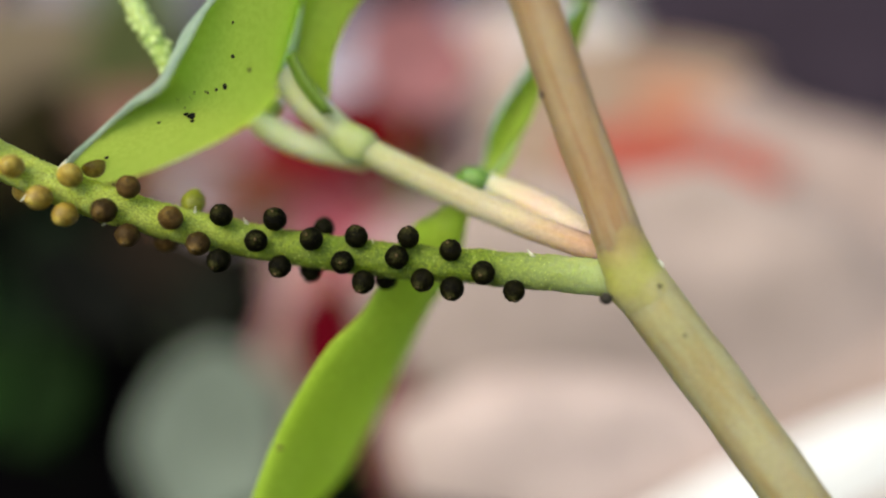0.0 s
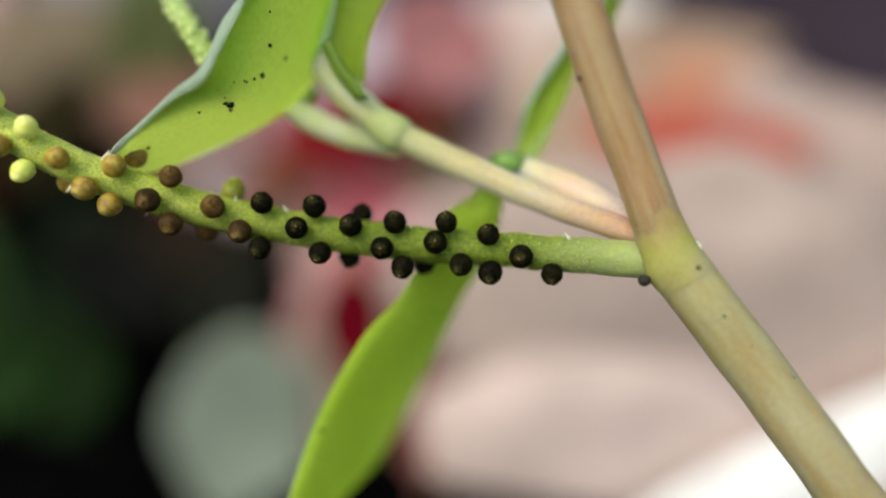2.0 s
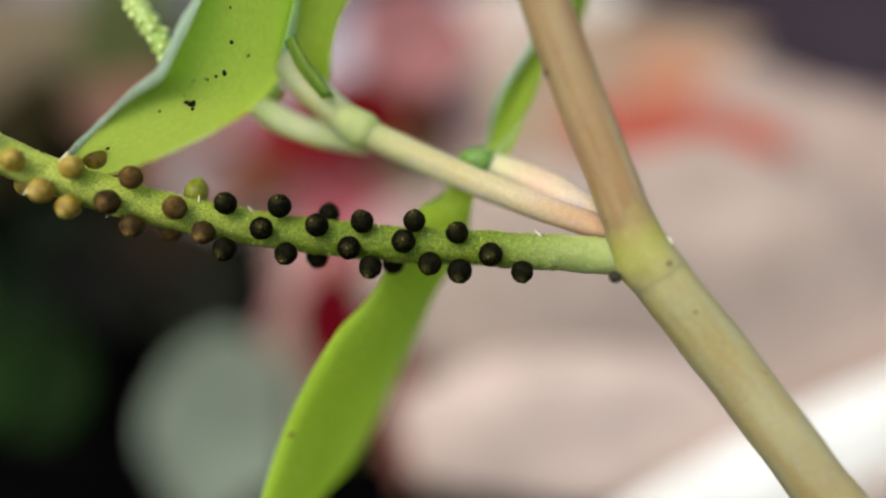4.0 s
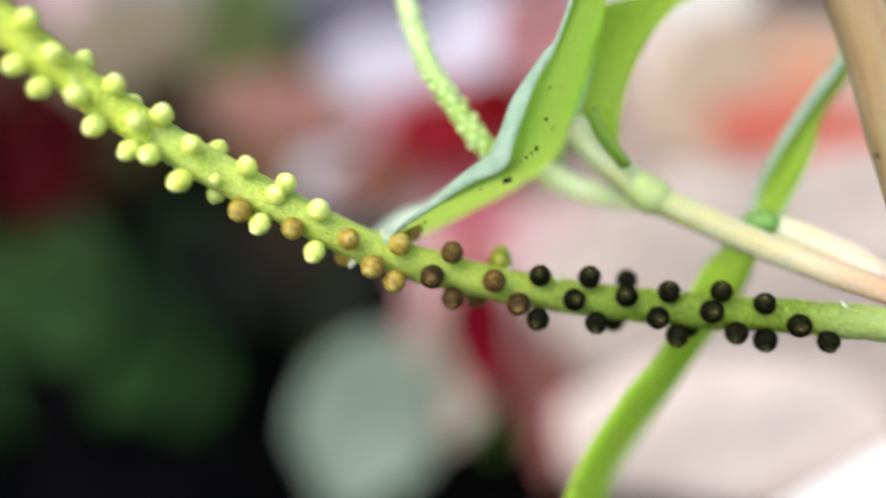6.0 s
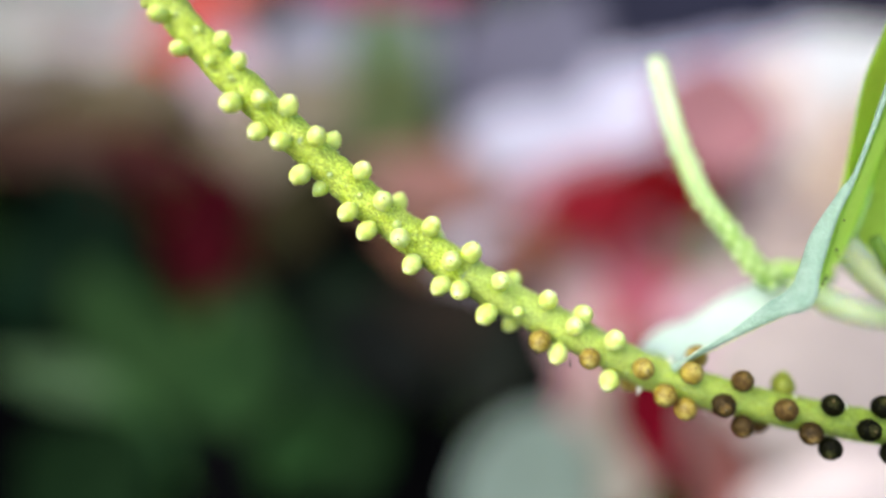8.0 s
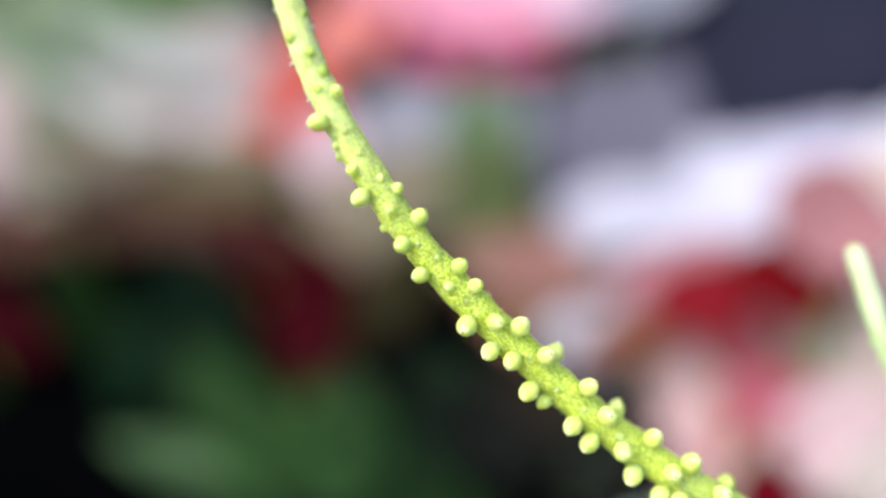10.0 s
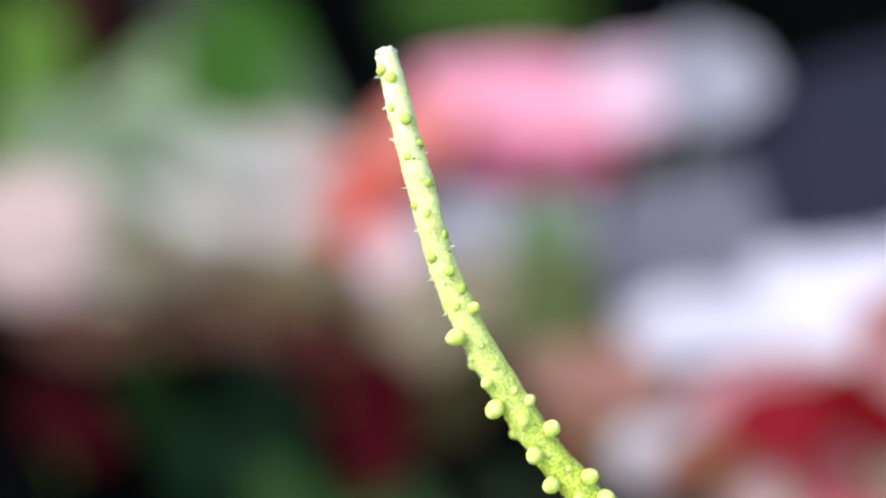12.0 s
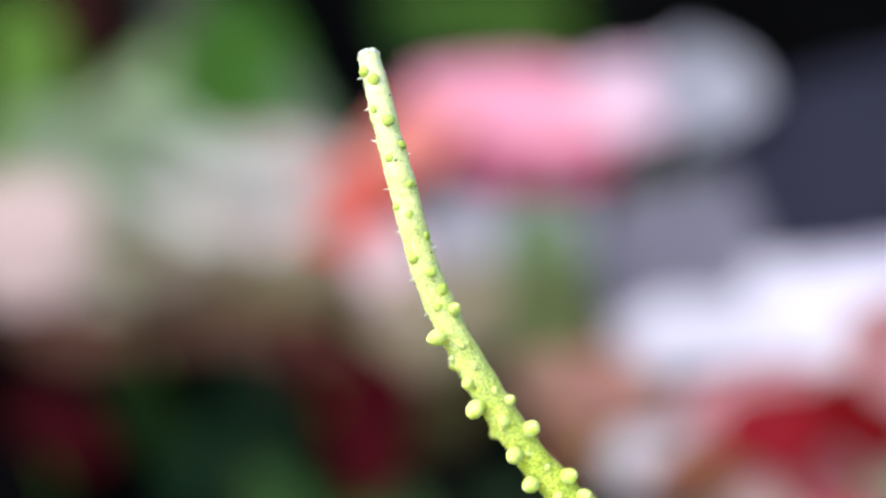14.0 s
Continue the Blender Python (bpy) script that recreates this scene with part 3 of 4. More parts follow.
scales([(16.15, 178, 1.4), (16.0, 168, 1.0), (16.6, 24, 1.2), (10.57, 176, 0.9), (6.9, 166, 0.6), (2.4, 170, 0.7), (12.1, 175, 0.6), (14.4, 10, 0.7)], spike_low)
scales([(44.7, 20, 0.55), (43.8, 26, 0.5), (42.9, 20, 0.6), (41.5, 20, 0.75), (40.3, 20, 0.45), (38.9, 20, 0.5), (37.9, 22, 0.45), (36.4, 16, 0.4), (42.3, 185, 0.4), (39.6, 180, 0.35)], spike_top)
rnd = random.Random(8)
for k in range(14):
    a = k * 2.4
    d = (SPIKE[-1] - SPIKE[-9]).normalized()
    u = d.cross(Vector((0, 1, 0))).normalized()
    o = (u * math.cos(a) + d.cross(u) * math.sin(a)) * 0.00026 * math.sqrt(k / 14)
    bm = bmesh.new()
    bmesh.ops.create_icosphere(bm, subdivisions=2, radius=0.00012 * rnd.uniform(0.8, 1.2))
    for v in bm.verts:
        v.co *= 1 + 0.3 * noise.noise(v.co * 9000 + Vector((k, 0, 0)))
    bmesh.ops.translate(bm, verts=bm.verts, vec=SPIKE[-1] + o + d * (0.00009 - 0.0001 * k / 14 + rnd.uniform(-0.00003, 0.00004)))
    part("bud", bm, mat_pale, spike_top, "white packed bud at the spike's tip")

# Fine watery warts all over the spike's skin.
mat_wart = plain_grain("wart_skin", (0.46, 0.58, 0.15), 0.35, 5000, 0.3)
for parent, s0, s1, count, size in ((spike_low, 1.5, 22.3, 1900, 0.8), (spike_top, 22.6, 44.5, 1300, 0.8)):
    rnd = random.Random(count)
    verts, faces = [], []
    for k in range(count):
        s = rnd.uniform(s0, s1)
        p, q = on_spike(s, rnd.uniform(0, 360), (0.00049 if parent is spike_low else spike_radius(s)) * rnd.uniform(0.97, 1.05))
        w, h = rnd.uniform(0.00002, 0.00004) * size, rnd.uniform(0.00002, 0.000045) * size
        n = len(verts)
        verts += [p + q @ Vector((w * math.cos(a), w * math.sin(a), -0.00002)) - ORIGIN[parent] for a in (0, 1.57, 3.14, 4.71)]
        verts += [p + q @ Vector((0.6 * w * math.cos(a), 0.6 * w * math.sin(a), 0.7 * h)) - ORIGIN[parent] for a in (0.8, 2.4, 3.9, 5.5)]
        verts.append(p + q @ Vector((0, 0, h)) - ORIGIN[parent])
        for j in range(4):
            i = (j + 1) % 4
            faces += [(n + j, n + i, n + 4 + j), (n + i, n + 4 + i, n + 4 + j), (n + 4 + j, n + 4 + i, n + 8)]
    me = bpy.data.meshes.new("skin_grain")
    me.from_pydata(verts, [], faces)
    me.polygons.foreach_set("use_smooth", [True] * len(faces))
    me.materials.append(mat_wart)
    warts = new("skin_grain", me)
    warts.parent = parent
    tagged(warts, "fine pale watery warts on the skin", kind="stuff")

# The second spike, farther back.
S2 = P((-5.9, -1.5, 25.1), (-7.62, -1.54, 24.87), (-8.05, -1.52, 24.21), (-9, -2.57, 24.21), (-10.22, -4.04, 24.8), (-11.03, -5.77, 25.81), (-11.75, -7.89, 26.92))
spike_back = part("spike", tube(S2, [(0, 0.00034), (0.3, 0.00032), (0.9, 0.00029), (1, 0.00024)], n=120, sides=26, rough=0.18, freq=1300), mat_spike_back, plant, "young pale green second spike")
S2_LINE = spline(S2, 200)[0]
rnd = random.Random(11)
knob = [fruit_mesh("bud", mat_knob, 0.00013, 0.8, 0.2, 0.1, k, 6, 8) for k in (18.0, 19.0)]
for k in range(130):
    i = 22 + int(k * 1.34)
    d = (S2_LINE[min(i + 3, 199)] - S2_LINE[i - 3]).normalized()
    side = d.cross(Vector((0, 1, 0))).normalized()
    a = radians(137.5 * k)
    o = side * math.cos(a) + d.cross(side) * math.sin(a)
    ob = new("bud", knob[k % 2])
    ob.parent = spike_back
    ob.location = S2_LINE[i] + o * (0.00031 - 0.00007 * (i / 200)) - ORIGIN[spike_back]
    ob.scale = (rnd.uniform(0.7, 1.2) * (1.0 if i < 150 else 0.75),) * 3


# Specks of dirt on the leaf and the stem, and the small fruit under the joint.
def speck(x, y, z, size, parent, flat=0.8, name="dirt_speck", material=None, label="black speck of dirt"):
    bm = bmesh.new()
    bmesh.ops.create_icosphere(bm, subdivisions=2, radius=size * MM)
    for v in bm.verts:
        v.co *= 1 + 0.5 * noise.noise(v.co * 1500 / size * 0.3 + Vector((x * 7, y * 5, z)))
        v.co.y *= flat
    bmesh.ops.translate(bm, verts=bm.verts, vec=W(x, y, z))
    return part(name, bm, material or mat_dirt, parent, label)


speck(-7.62, -1.33, 22.15, 0.15, leaf_a)
speck(-7.68, -1.39, 21.95, 0.09, leaf_a)
speck(-7.69, -1.15, 22.45, 0.08, leaf_a)
speck(-6.85, -2.14, 22.67, 0.1, leaf_a)
speck(-6.85, -2.14, 22.67, 0.07, leaf_a)
speck(-7.00, -2.06, 22.39, 0.05, leaf_a)
speck(-7.13, -1.99, 22.10, 0.04, leaf_a)
speck(-7.17, -2.02, 22.00, 0.035, leaf_a)
speck(-7.33, -1.99, 21.59, 0.03, leaf_a)
speck(-7.61, -1.57, 21.64, 0.03, leaf_a)
speck(-8.35, -1.10, 21.74, 0.05, leaf_a)
speck(-6.63, -3.89, 22.60, 0.04, leaf_a)
speck(-6.66, -2.98, 22.73, 0.055, leaf_a)
speck(-6.37, -2.61, 23.40, 0.05, leaf_a)
speck(-9.87, 0.04, 21.90, 0.06, leaf_a)
speck(-7.61, -1.82, 21.15, 0.025, leaf_a)
speck(-7.41, -1.86, 21.51, 0.02, leaf_a)
speck(-4.57, 8.27, 21.40, 0.1, leaf_c, 0.3, 'blemish', mat_stigma, 'brown blemish')
speck(-3.09, 5.73, 22.40, 0.05, leaf_c, 0.3, 'blemish', mat_stigma, 'brown blemish')
speck(6.19, 2.75, 19.62, 0.06, stem_low)
speck(5.45, 1.62, 20.04, 0.07, stem_low)
speck(8.22, 4.21, 19.39, 0.04, stem_low)
speck(6.98, 3.47, 19.44, 0.03, stem_low)
speck(4.18, 2.22, 20.40, 0.15, node_main, 0.9, 'berry', mat_dirt, 'small dry black berry')
speck(1.89, -2.88, 21.20, .07, stem_top, 0.7)
speck(5.50, 1.27, 20.80, .16, node_main, 0.9, 'leaf_scar', mat_pale, 'whitish torn leaf scar')


# ---- ground: a soil bank rising behind the plant ----
def ground_height(x, y):
    """A bank that comes nearer on one side; below it lies flat ground."""
    x, y = x * 1000, y * 1000
    reach = interp(max(-200, min(200, x)), [(-200, 85), (-25, 85), (-10, 80), (-4, 76), (16, 67), (30, 65), (200, 65)])
    return max(-50, 0.649 * min(y, 260) - 0.8427 * reach) / 1000


mat_soil, t, b, out = nodes_of("soil")
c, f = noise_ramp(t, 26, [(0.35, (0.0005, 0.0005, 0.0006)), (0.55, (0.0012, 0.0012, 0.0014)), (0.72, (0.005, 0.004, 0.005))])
# Near black round the plant; paler soil out of view, added, bounces light up.
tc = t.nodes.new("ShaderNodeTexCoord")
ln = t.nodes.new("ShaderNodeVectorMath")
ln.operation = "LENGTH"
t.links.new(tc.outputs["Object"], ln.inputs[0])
# Paler tone of the soil beyond the camera's reach.
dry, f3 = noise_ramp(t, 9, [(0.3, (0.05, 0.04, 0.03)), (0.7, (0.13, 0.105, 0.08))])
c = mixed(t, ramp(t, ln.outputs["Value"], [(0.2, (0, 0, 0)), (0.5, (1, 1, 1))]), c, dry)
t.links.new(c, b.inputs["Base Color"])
b.inputs["Roughness"].default_value = 1.0
b.inputs["Specular IOR Level"].default_value = 0.0
bump(t, b, f, 0.5, 0.002)
bm = bmesh.new()
xs = [-60, -4, -0.6, -0.3] + [-0.2 + 0.004 * k for k in range(101)] + [0.3, 0.6, 4, 60]
ys = [-60, -4, -0.6, -0.2] + [-0.06 + 0.004 * k for k in range(85)] + [0.4, 0.8, 4, 60]
grid = []
for y in ys:
    row = []
    for x in xs:
        near = abs(x) < 0.21 and -0.07 < y < 0.3
        h = ground_height(x, y) + (0.0022 * noise.noise(Vector((x, y, 0)) * 90) + 0.0008 * noise.noise(Vector((x, y, 3)) * 330) if near else 0)
        row.append(bm.verts.new((x, y, h)))
    grid.append(row)
for r0, r1 in zip(grid, grid[1:]):
    for k in range(len(xs) - 1):
        bm.faces.new((r0[k], r0[k + 1], r1[k + 1], r1[k]))
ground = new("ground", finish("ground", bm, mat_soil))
tagged(ground, "dark crumbly soil bank rising behind the plant", "ground", kind="structure")

# ---- what lies on the bank ----
VIEW = Euler((radians(63), 0, radians(6))).to_matrix().to_4x4()
TINTS = {}


def along_bank(x, y):
    """Turn that lays a flat stone on the bank's slope at (x, y) metres."""
    e = 0.004
    n = Vector((ground_height(x - e, y) - ground_height(x + e, y), ground_height(x, y - e) - ground_height(x, y + e), 2 * e)).normalized()
    a = (Vector((1, 0, 0)) - n * n.x).normalized()
    return Matrix((a, n.cross(a), n)).transposed().to_4x4()


def tint(colour, kind):
    key = (colour, kind)
    if key not in TINTS:
        TINTS[key] = plain_grain(kind + "_skin", colour, 0.3 if kind == "dish" else 0.9, 160, 0.0 if kind in ("stone", "dish", "slab") else 0.25, 0.35, 0.5 if kind == "dish" else 0.05)
    return TINTS[key]


def lying(name, kind, x, y, z, w, h, roll, colour, label, category, group=""):
    """A petal, leaf or stone of w by h millimetres that leans on the bank at (x, y, z)."""
    bm = bmesh.new()
    rng = random.Random(f"{name}{x}")
    w, h = w * MM / 2, h * MM / 2
    if kind in ("stone", "dish", "slab"):
        bmesh.ops.create_icosphere(bm, subdivisions=4, radius=1.0)
        for v in bm.verts:
            s = 1 if kind == "dish" else 1 + 0.26 * noise.noise(v.co * 1.6 + Vector((x, y, 0))) + 0.03 * noise.noise(v.co * 6 + Vector((x, y, 0)))
            v.co = Vector((v.co.x * w * s, v.co.y * h * s, v.co.z * min(w, h) * (0.1 if kind == "slab" else 0.28) * s))
    else:
        n, m, rings, ph = 40, 10, [], rng.uniform(0, 6.28)
        for side in (1, -1):
            layer = []
            for i in range(m + 1):
                r = i / m
                ring = []
                for k in range(n):
                    a = 2 * math.pi * k / n
                    e = (1 - 0.22 * max(0.0, -math.sin(a)) if kind == "petal" else (1 - 0.3 * abs(math.sin(a)) ** 3))
                    e *= 1 + 0.09 * math.sin(2 * a + ph) + 0.07 * math.sin(3 * a + 2.3 * ph) + 0.04 * math.sin(7 * a + ph)
                    px, py = math.cos(a) * r * e, math.sin(a) * r * (1 + 0.06 * math.sin(3 * a + ph))
                    cup = 0.35 * (px * px + py * py) + (0.05 * math.sin(3 * a + x) * r * r if kind == "petal" else -0.12 * abs(px))
                    thick = 0.03 * (1 - 0.7 * r ** 4)
                    ring.append(bm.verts.new((px * w, py * h, (cup * 0.6 + side * thick) * min(w, h))))
                layer.append(ring)
            rings.append(layer)
        for side, layer in zip((1, -1), rings):
            for i in range(m):
                for k in range(n):
                    q = (k + 1) % n
                    f4 = (layer[i][k], layer[i][q], layer[i + 1][q], layer[i + 1][k])
                    if i == 0:
                        continue
                    bm.faces.new(f4[::-1] if side == 1 else f4)
            bm.faces.new(layer[1] if side == 1 else layer[1][::-1])
        for k in range(n):
            q = (k + 1) % n
            bm.faces.new((rings[0][m][k], rings[0][m][q], rings[1][m][q], rings[1][m][k]))
        for v in [v for v in bm.verts if not v.link_faces]:
            bm.verts.remove(v)
        bmesh.ops.recalc_face_normals(bm, faces=bm.faces)
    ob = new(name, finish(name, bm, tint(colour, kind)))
    ob.matrix_world = Matrix.Translation((x * MM, y * MM, z * MM)) @ (along_bank(x * MM, y * MM) if kind == "slab" else VIEW) @ pose(0, 0, 0, (0 if kind == "slab" else rng.uniform(-8, 8)) - (18 if kind == "petal" else 0), 0 if kind == "slab" else rng.uniform(-8, 8), roll)
    if kind in ("petal", "leaf"):
        foot = ob.matrix_world @ Vector((0, -h, 0))
        deep = foot.z - ground_height(foot.x, foot.y)
        if deep > 0.001:
            # Those that stand clear of the bank do so on a thin stalk of their own.
            ORIGIN[ob] = Vector((0, 0, 0))
            bm = tube([foot, foot + Vector((0.0004, 0.0005, -deep * 0.5)), foot + Vector((0, 0.001, -deep - 0.001))], [(0, 0.0003), (1, 0.0004)], n=10, sides=8)
            bmesh.ops.transform(bm, matrix=ob.matrix_world.inverted(), verts=bm.verts)
            part("flower_stalk" if kind == "petal" else "leaf_stalk", bm, mat_stipule, ob)
    if kind == "petal":
        ORIGIN[ob] = Vector((0, 0, 0))
        part("claw", tube([Vector((0, -0.8 * h, 0.12 * min(w, h))), Vector((0, -1.0 * h, 0.08 * min(w, h))), Vector((0, -1.2 * h, 0))], [(0, 0.16 * w), (1, 0.07 * w)], n=8, sides=8), tint(colour, kind), ob)
    if kind == "leaf":
        ORIGIN[ob] = Vector((0, 0, 0))
        rib = [Vector((0, v * h, (0.21 * v * v + 0.035) * min(w, h))) for v in (-0.9, -0.5, 0, 0.5, 0.9)]
        part("stalk", tube([Vector((0, -0.86 * h, 0.13 * min(w, h))), Vector((0, -1.1 * h, 0.1 * min(w, h))), Vector((0.1 * w, -1.3 * h, 0))], [(0, 0.06 * w), (1, 0.04 * w)], n=10, sides=8), tint(colour, kind), ob)
        part("midrib", tube(rib, [(0, 0.05 * w), (1, 0.02 * w)], n=16, sides=8), tint(tuple(min(1, v * 1.25) for v in colour), kind), ob)
    return tagged(ob, label, category, group or {"leaf": "leaves", "petal": "petals", "stone": "stones"}.get(category, category) + " on the soil bank")


lying('pale_stone', 'stone', 16.0, 45.4, -22.1, 37.4, 19.4, 0, (0.4, 0.324, 0.306), 'smooth pale pinkish stone on the soil', 'stone')
lying('cream_petal', 'petal', 19.6, 59.7, -17.4, 38.0, 20.5, -8, (0.4836, 0.3534, 0.2697), 'broad cream petal lying on the soil', 'petal')
lying('orange_petal', 'petal', 20.7, 59.6, -16.7, 33.0, 14.5, -10, (0.5859, 0.279, 0.186), 'pale orange petal lying on the soil', 'petal')
lying('red_petal', 'petal', 15.8, 56.6, -15.6, 17.0, 6.0, -3, (0.5, 0.13, 0.1), 'bright red petal lying on the soil', 'petal')
lying('pale_stone', 'stone', 8.6, 38.9, -28.9, 22.0, 9.9, 0, (0.58, 0.47, 0.45), 'smooth pale pinkish stone on the soil', 'stone')
lying('dusty_petal', 'petal', -2.2, 43.1, -30.7, 5.0, 11.6, 0, (0.261, 0.1016, 0.0932), 'dusty rose petal lying on the soil', 'petal')
lying('white_dish', 'dish', 24.6, 37.4, -29.3, 40.6, 9.0, 23, (0.88, 0.9, 0.93), 'glossy white rim of a dish on the soil', 'dish')
lying('succulent_leaf', 'leaf', -15.4, 44.0, -36.3, 11.2, 16.3, 4, (0.26, 0.315, 0.27), 'thick grey-green succulent leaf rising from the soil', 'leaf')
lying('pale_leaf', 'leaf', -9.4, 47.7, -32.7, 6.4, 12.7, -6, (0.42, 0.36, 0.31), 'pale dry leaf lying on the soil', 'leaf')
lying('dusty_petal', 'petal', -3.8, 59.2, -10.8, 9.5, 9.0, 0, (0.36, 0.16, 0.175), 'dusty rose petal lying on the soil', 'petal')
lying('dark_red_petal', 'petal', -5.4, 60.2, -16.6, 9.5, 7.0, -10, (0.17, 0.004, 0.007), 'deep dark red petal lying on the soil', 'petal')
lying('red_petal', 'petal', -6.4, 54.1, -28.4, 7.7, 6.8, 0, (0.4488, 0.0638, 0.0576), 'bright red petal lying on the soil', 'petal')
lying('pink_petal', 'petal', 2.6, 63.5, -15.7, 9.4, 17.9, 4, (0.7, 0.55, 0.52), 'pale pink petal lying on the soil', 'petal')
lying('dusty_stone', 'stone', -42.0, 74.4, -19.8, 20.0, 14.4, 0, (0.1742, 0.1401, 0.0973), 'dull brownish stone on the soil', 'stone')
lying('olive_leaf', 'leaf', -31.7, 73.9, -19.2, 10.5, 18.2, 8, (0.1065, 0.127, 0.0514), 'olive green leaf lying on the soil', 'leaf')
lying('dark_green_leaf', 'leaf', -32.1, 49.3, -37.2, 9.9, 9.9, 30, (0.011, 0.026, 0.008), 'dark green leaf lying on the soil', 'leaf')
lying('dark_red_petal', 'petal', -50.5, 67.9, -25.7, 19.0, 10.0, -38, (0.065, 0.0013, 0.0065), 'deep dark red petal lying on the soil', 'petal')
lying('green_leaf', 'leaf', -52.1, 53.6, -32.9, 10.3, 16.9, 30, (0.0255, 0.0555, 0.0165), 'fresh green leaf lying on the soil', 'leaf')
lying('green_leaf', 'leaf', -42.6, 52.4, -34.2, 9.5, 15.0, -25, (0.0269, 0.061, 0.0182), 'fresh green leaf lying on the soil', 'leaf')
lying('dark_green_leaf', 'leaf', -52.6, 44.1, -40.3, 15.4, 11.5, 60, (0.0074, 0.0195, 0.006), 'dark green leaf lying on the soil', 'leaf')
lying('lilac_flat_stone', 'slab', -15.2, 77.5, -18.6, 27.7, 17.0, 4, (0.378, 0.351, 0.432), 'flat lilac-white stone lying on the soil', 'stone')
lying('lilac_flat_stone', 'slab', -9.5, 80.2, -15.1, 41.2, 20.5, 0, (0.4092, 0.3785, 0.4706), 'flat lilac-white stone lying on the soil', 'stone')
lying('pale_petal', 'petal', 4.6, 65.4, -15.8, 13.2, 10.4, 0, (0.722, 0.5401, 0.5659), 'pale greyish pink petal lying on the soil', 'petal')
lying('red_petal', 'petal', -11.5, 60.9, -18.9, 10.8, 6.6, 14, (0.2063, 0.0094, 0.0179), 'bright red petal lying on the soil', 'petal')
lying('tan_leaf', 'leaf', -27.8, 69.7, -22.3, 7.2, 17.7, 80, (0.3396, 0.2025, 0.1546), 'dry tan leaf lying on the soil', 'leaf')
lying('grey_green_leaf', 'leaf', -34.1, 80.4, -15.5, 10.3, 16.9, 0, (0.1505, 0.2093, 0.1163), 'dull grey-green leaf lying on the soil', 'leaf')
lying('white_petal', 'petal', 8.6, 67.5, -13.0, 15.0, 16.0, -20, (0.7392, 0.7128, 0.7128), 'white petal lying on the soil', 'petal')
lying('coral_petal', 'petal', -59.4, 86.8, -12.7, 11.8, 11.2, 20, (0.6337, 0.0776, 0.0607), 'coral red petal lying on the soil', 'petal')
lying('beige_stone', 'stone', -67.8, 79.3, -17.8, 21.0, 10.2, 0, (0.324, 0.2419, 0.1866), 'beige rounded stone on the soil', 'stone')
lying('crimson_petal', 'petal', -7.4, 45.2, -27.6, 5.0, 9.2, 15, (0.1199, 0.0012, 0.0085), 'crimson petal lying on the soil', 'petal')
lying('pink_petal', 'petal', -10.4, 49.4, -32.7, 5.4, 11.6, 10, (0.5676, 0.3021, 0.324), 'pale pink petal lying on the soil', 'petal')
lying('pink_petal', 'petal', -36.9, 97.3, -0.8, 29.4, 11.9, -6, (0.78, 0.3151, 0.4488), 'pale pink petal lying on the soil', 'petal')
lying('grey_petal', 'petal', -18.1, 97.5, 1.8, 13.2, 13.2, -20, (0.3406, 0.3238, 0.3943), 'greyish white petal lying on the soil', 'petal')
lying('coral_petal', 'petal', -56.9, 85.9, -11.2, 8.3, 15.9, 28, (0.5001, 0.0705, 0.0546), 'coral red petal lying on the soil', 'petal')
lying('green_leaf', 'leaf', -79.5, 101.8, 2.3, 17.7, 26.5, 10, (0.048, 0.1169, 0.0193), 'fresh green leaf lying on the soil', 'leaf')
lying('green_leaf', 'leaf', -114.8, 97.9, -0.5, 13.6, 25.6, -10, (0.0942, 0.1704, 0.0307), 'fresh green leaf lying on the soil', 'leaf')
lying('brown_leaf', 'leaf', -112.5, 109.3, 7.3, 9.9, 27.1, 10, (0.0374, 0.0096, 0.0089), 'dry brown leaf lying on the soil', 'leaf')
lying('pale_green_leaf', 'leaf', -92.5, 94.3, -5.2, 17.5, 17.5, 0, (0.1465, 0.1937, 0.1137), 'pale green leaf lying on the soil', 'leaf')
lying('pale_stone', 'stone', -100.3, 79.6, -14.7, 28.1, 17.8, 0, (0.3768, 0.2719, 0.2719), 'smooth pale pinkish stone on the soil', 'stone')
lying('pale_petal', 'petal', -72.1, 89.8, -9.0, 23.6, 14.8, 0, (0.4488, 0.3517, 0.3612), 'pale greyish pink petal lying on the soil', 'petal')
lying('pale_petal', 'petal', -83.8, 81.7, -14.5, 27.4, 13.7, 0, (0.3429, 0.2861, 0.2435), 'pale greyish pink petal lying on the soil', 'petal')
lying('tan_leaf', 'leaf', -66.8, 74.2, -15.5, 7.1, 27.0, 86, (0.154, 0.1215, 0.0786), 'dry tan leaf lying on the soil', 'leaf')
lying('pale_green_leaf', 'leaf', -97.3, 88.1, -7.0, 13.1, 25.4, 60, (0.2063, 0.2531, 0.1654), 'pale green leaf lying on the soil', 'leaf')
lying('tan_leaf', 'leaf', -58.9, 76.2, -17.2, 6.5, 16.8, 80, (0.1898, 0.1441, 0.0927), 'dry tan leaf lying on the soil', 'leaf')
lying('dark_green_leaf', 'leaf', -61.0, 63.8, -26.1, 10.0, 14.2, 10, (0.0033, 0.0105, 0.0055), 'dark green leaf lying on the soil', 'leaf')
lying('dark_green_leaf', 'leaf', -49.5, 111.6, 7.8, 11.9, 23.9, 70, (0.0256, 0.0567, 0.0145), 'dark green leaf lying on the soil', 'leaf')
lying('green_leaf', 'leaf', -32.1, 80.2, -15.6, 6.8, 13.6, -10, (0.1854, 0.2399, 0.1613), 'fresh green leaf lying on the soil', 'leaf')
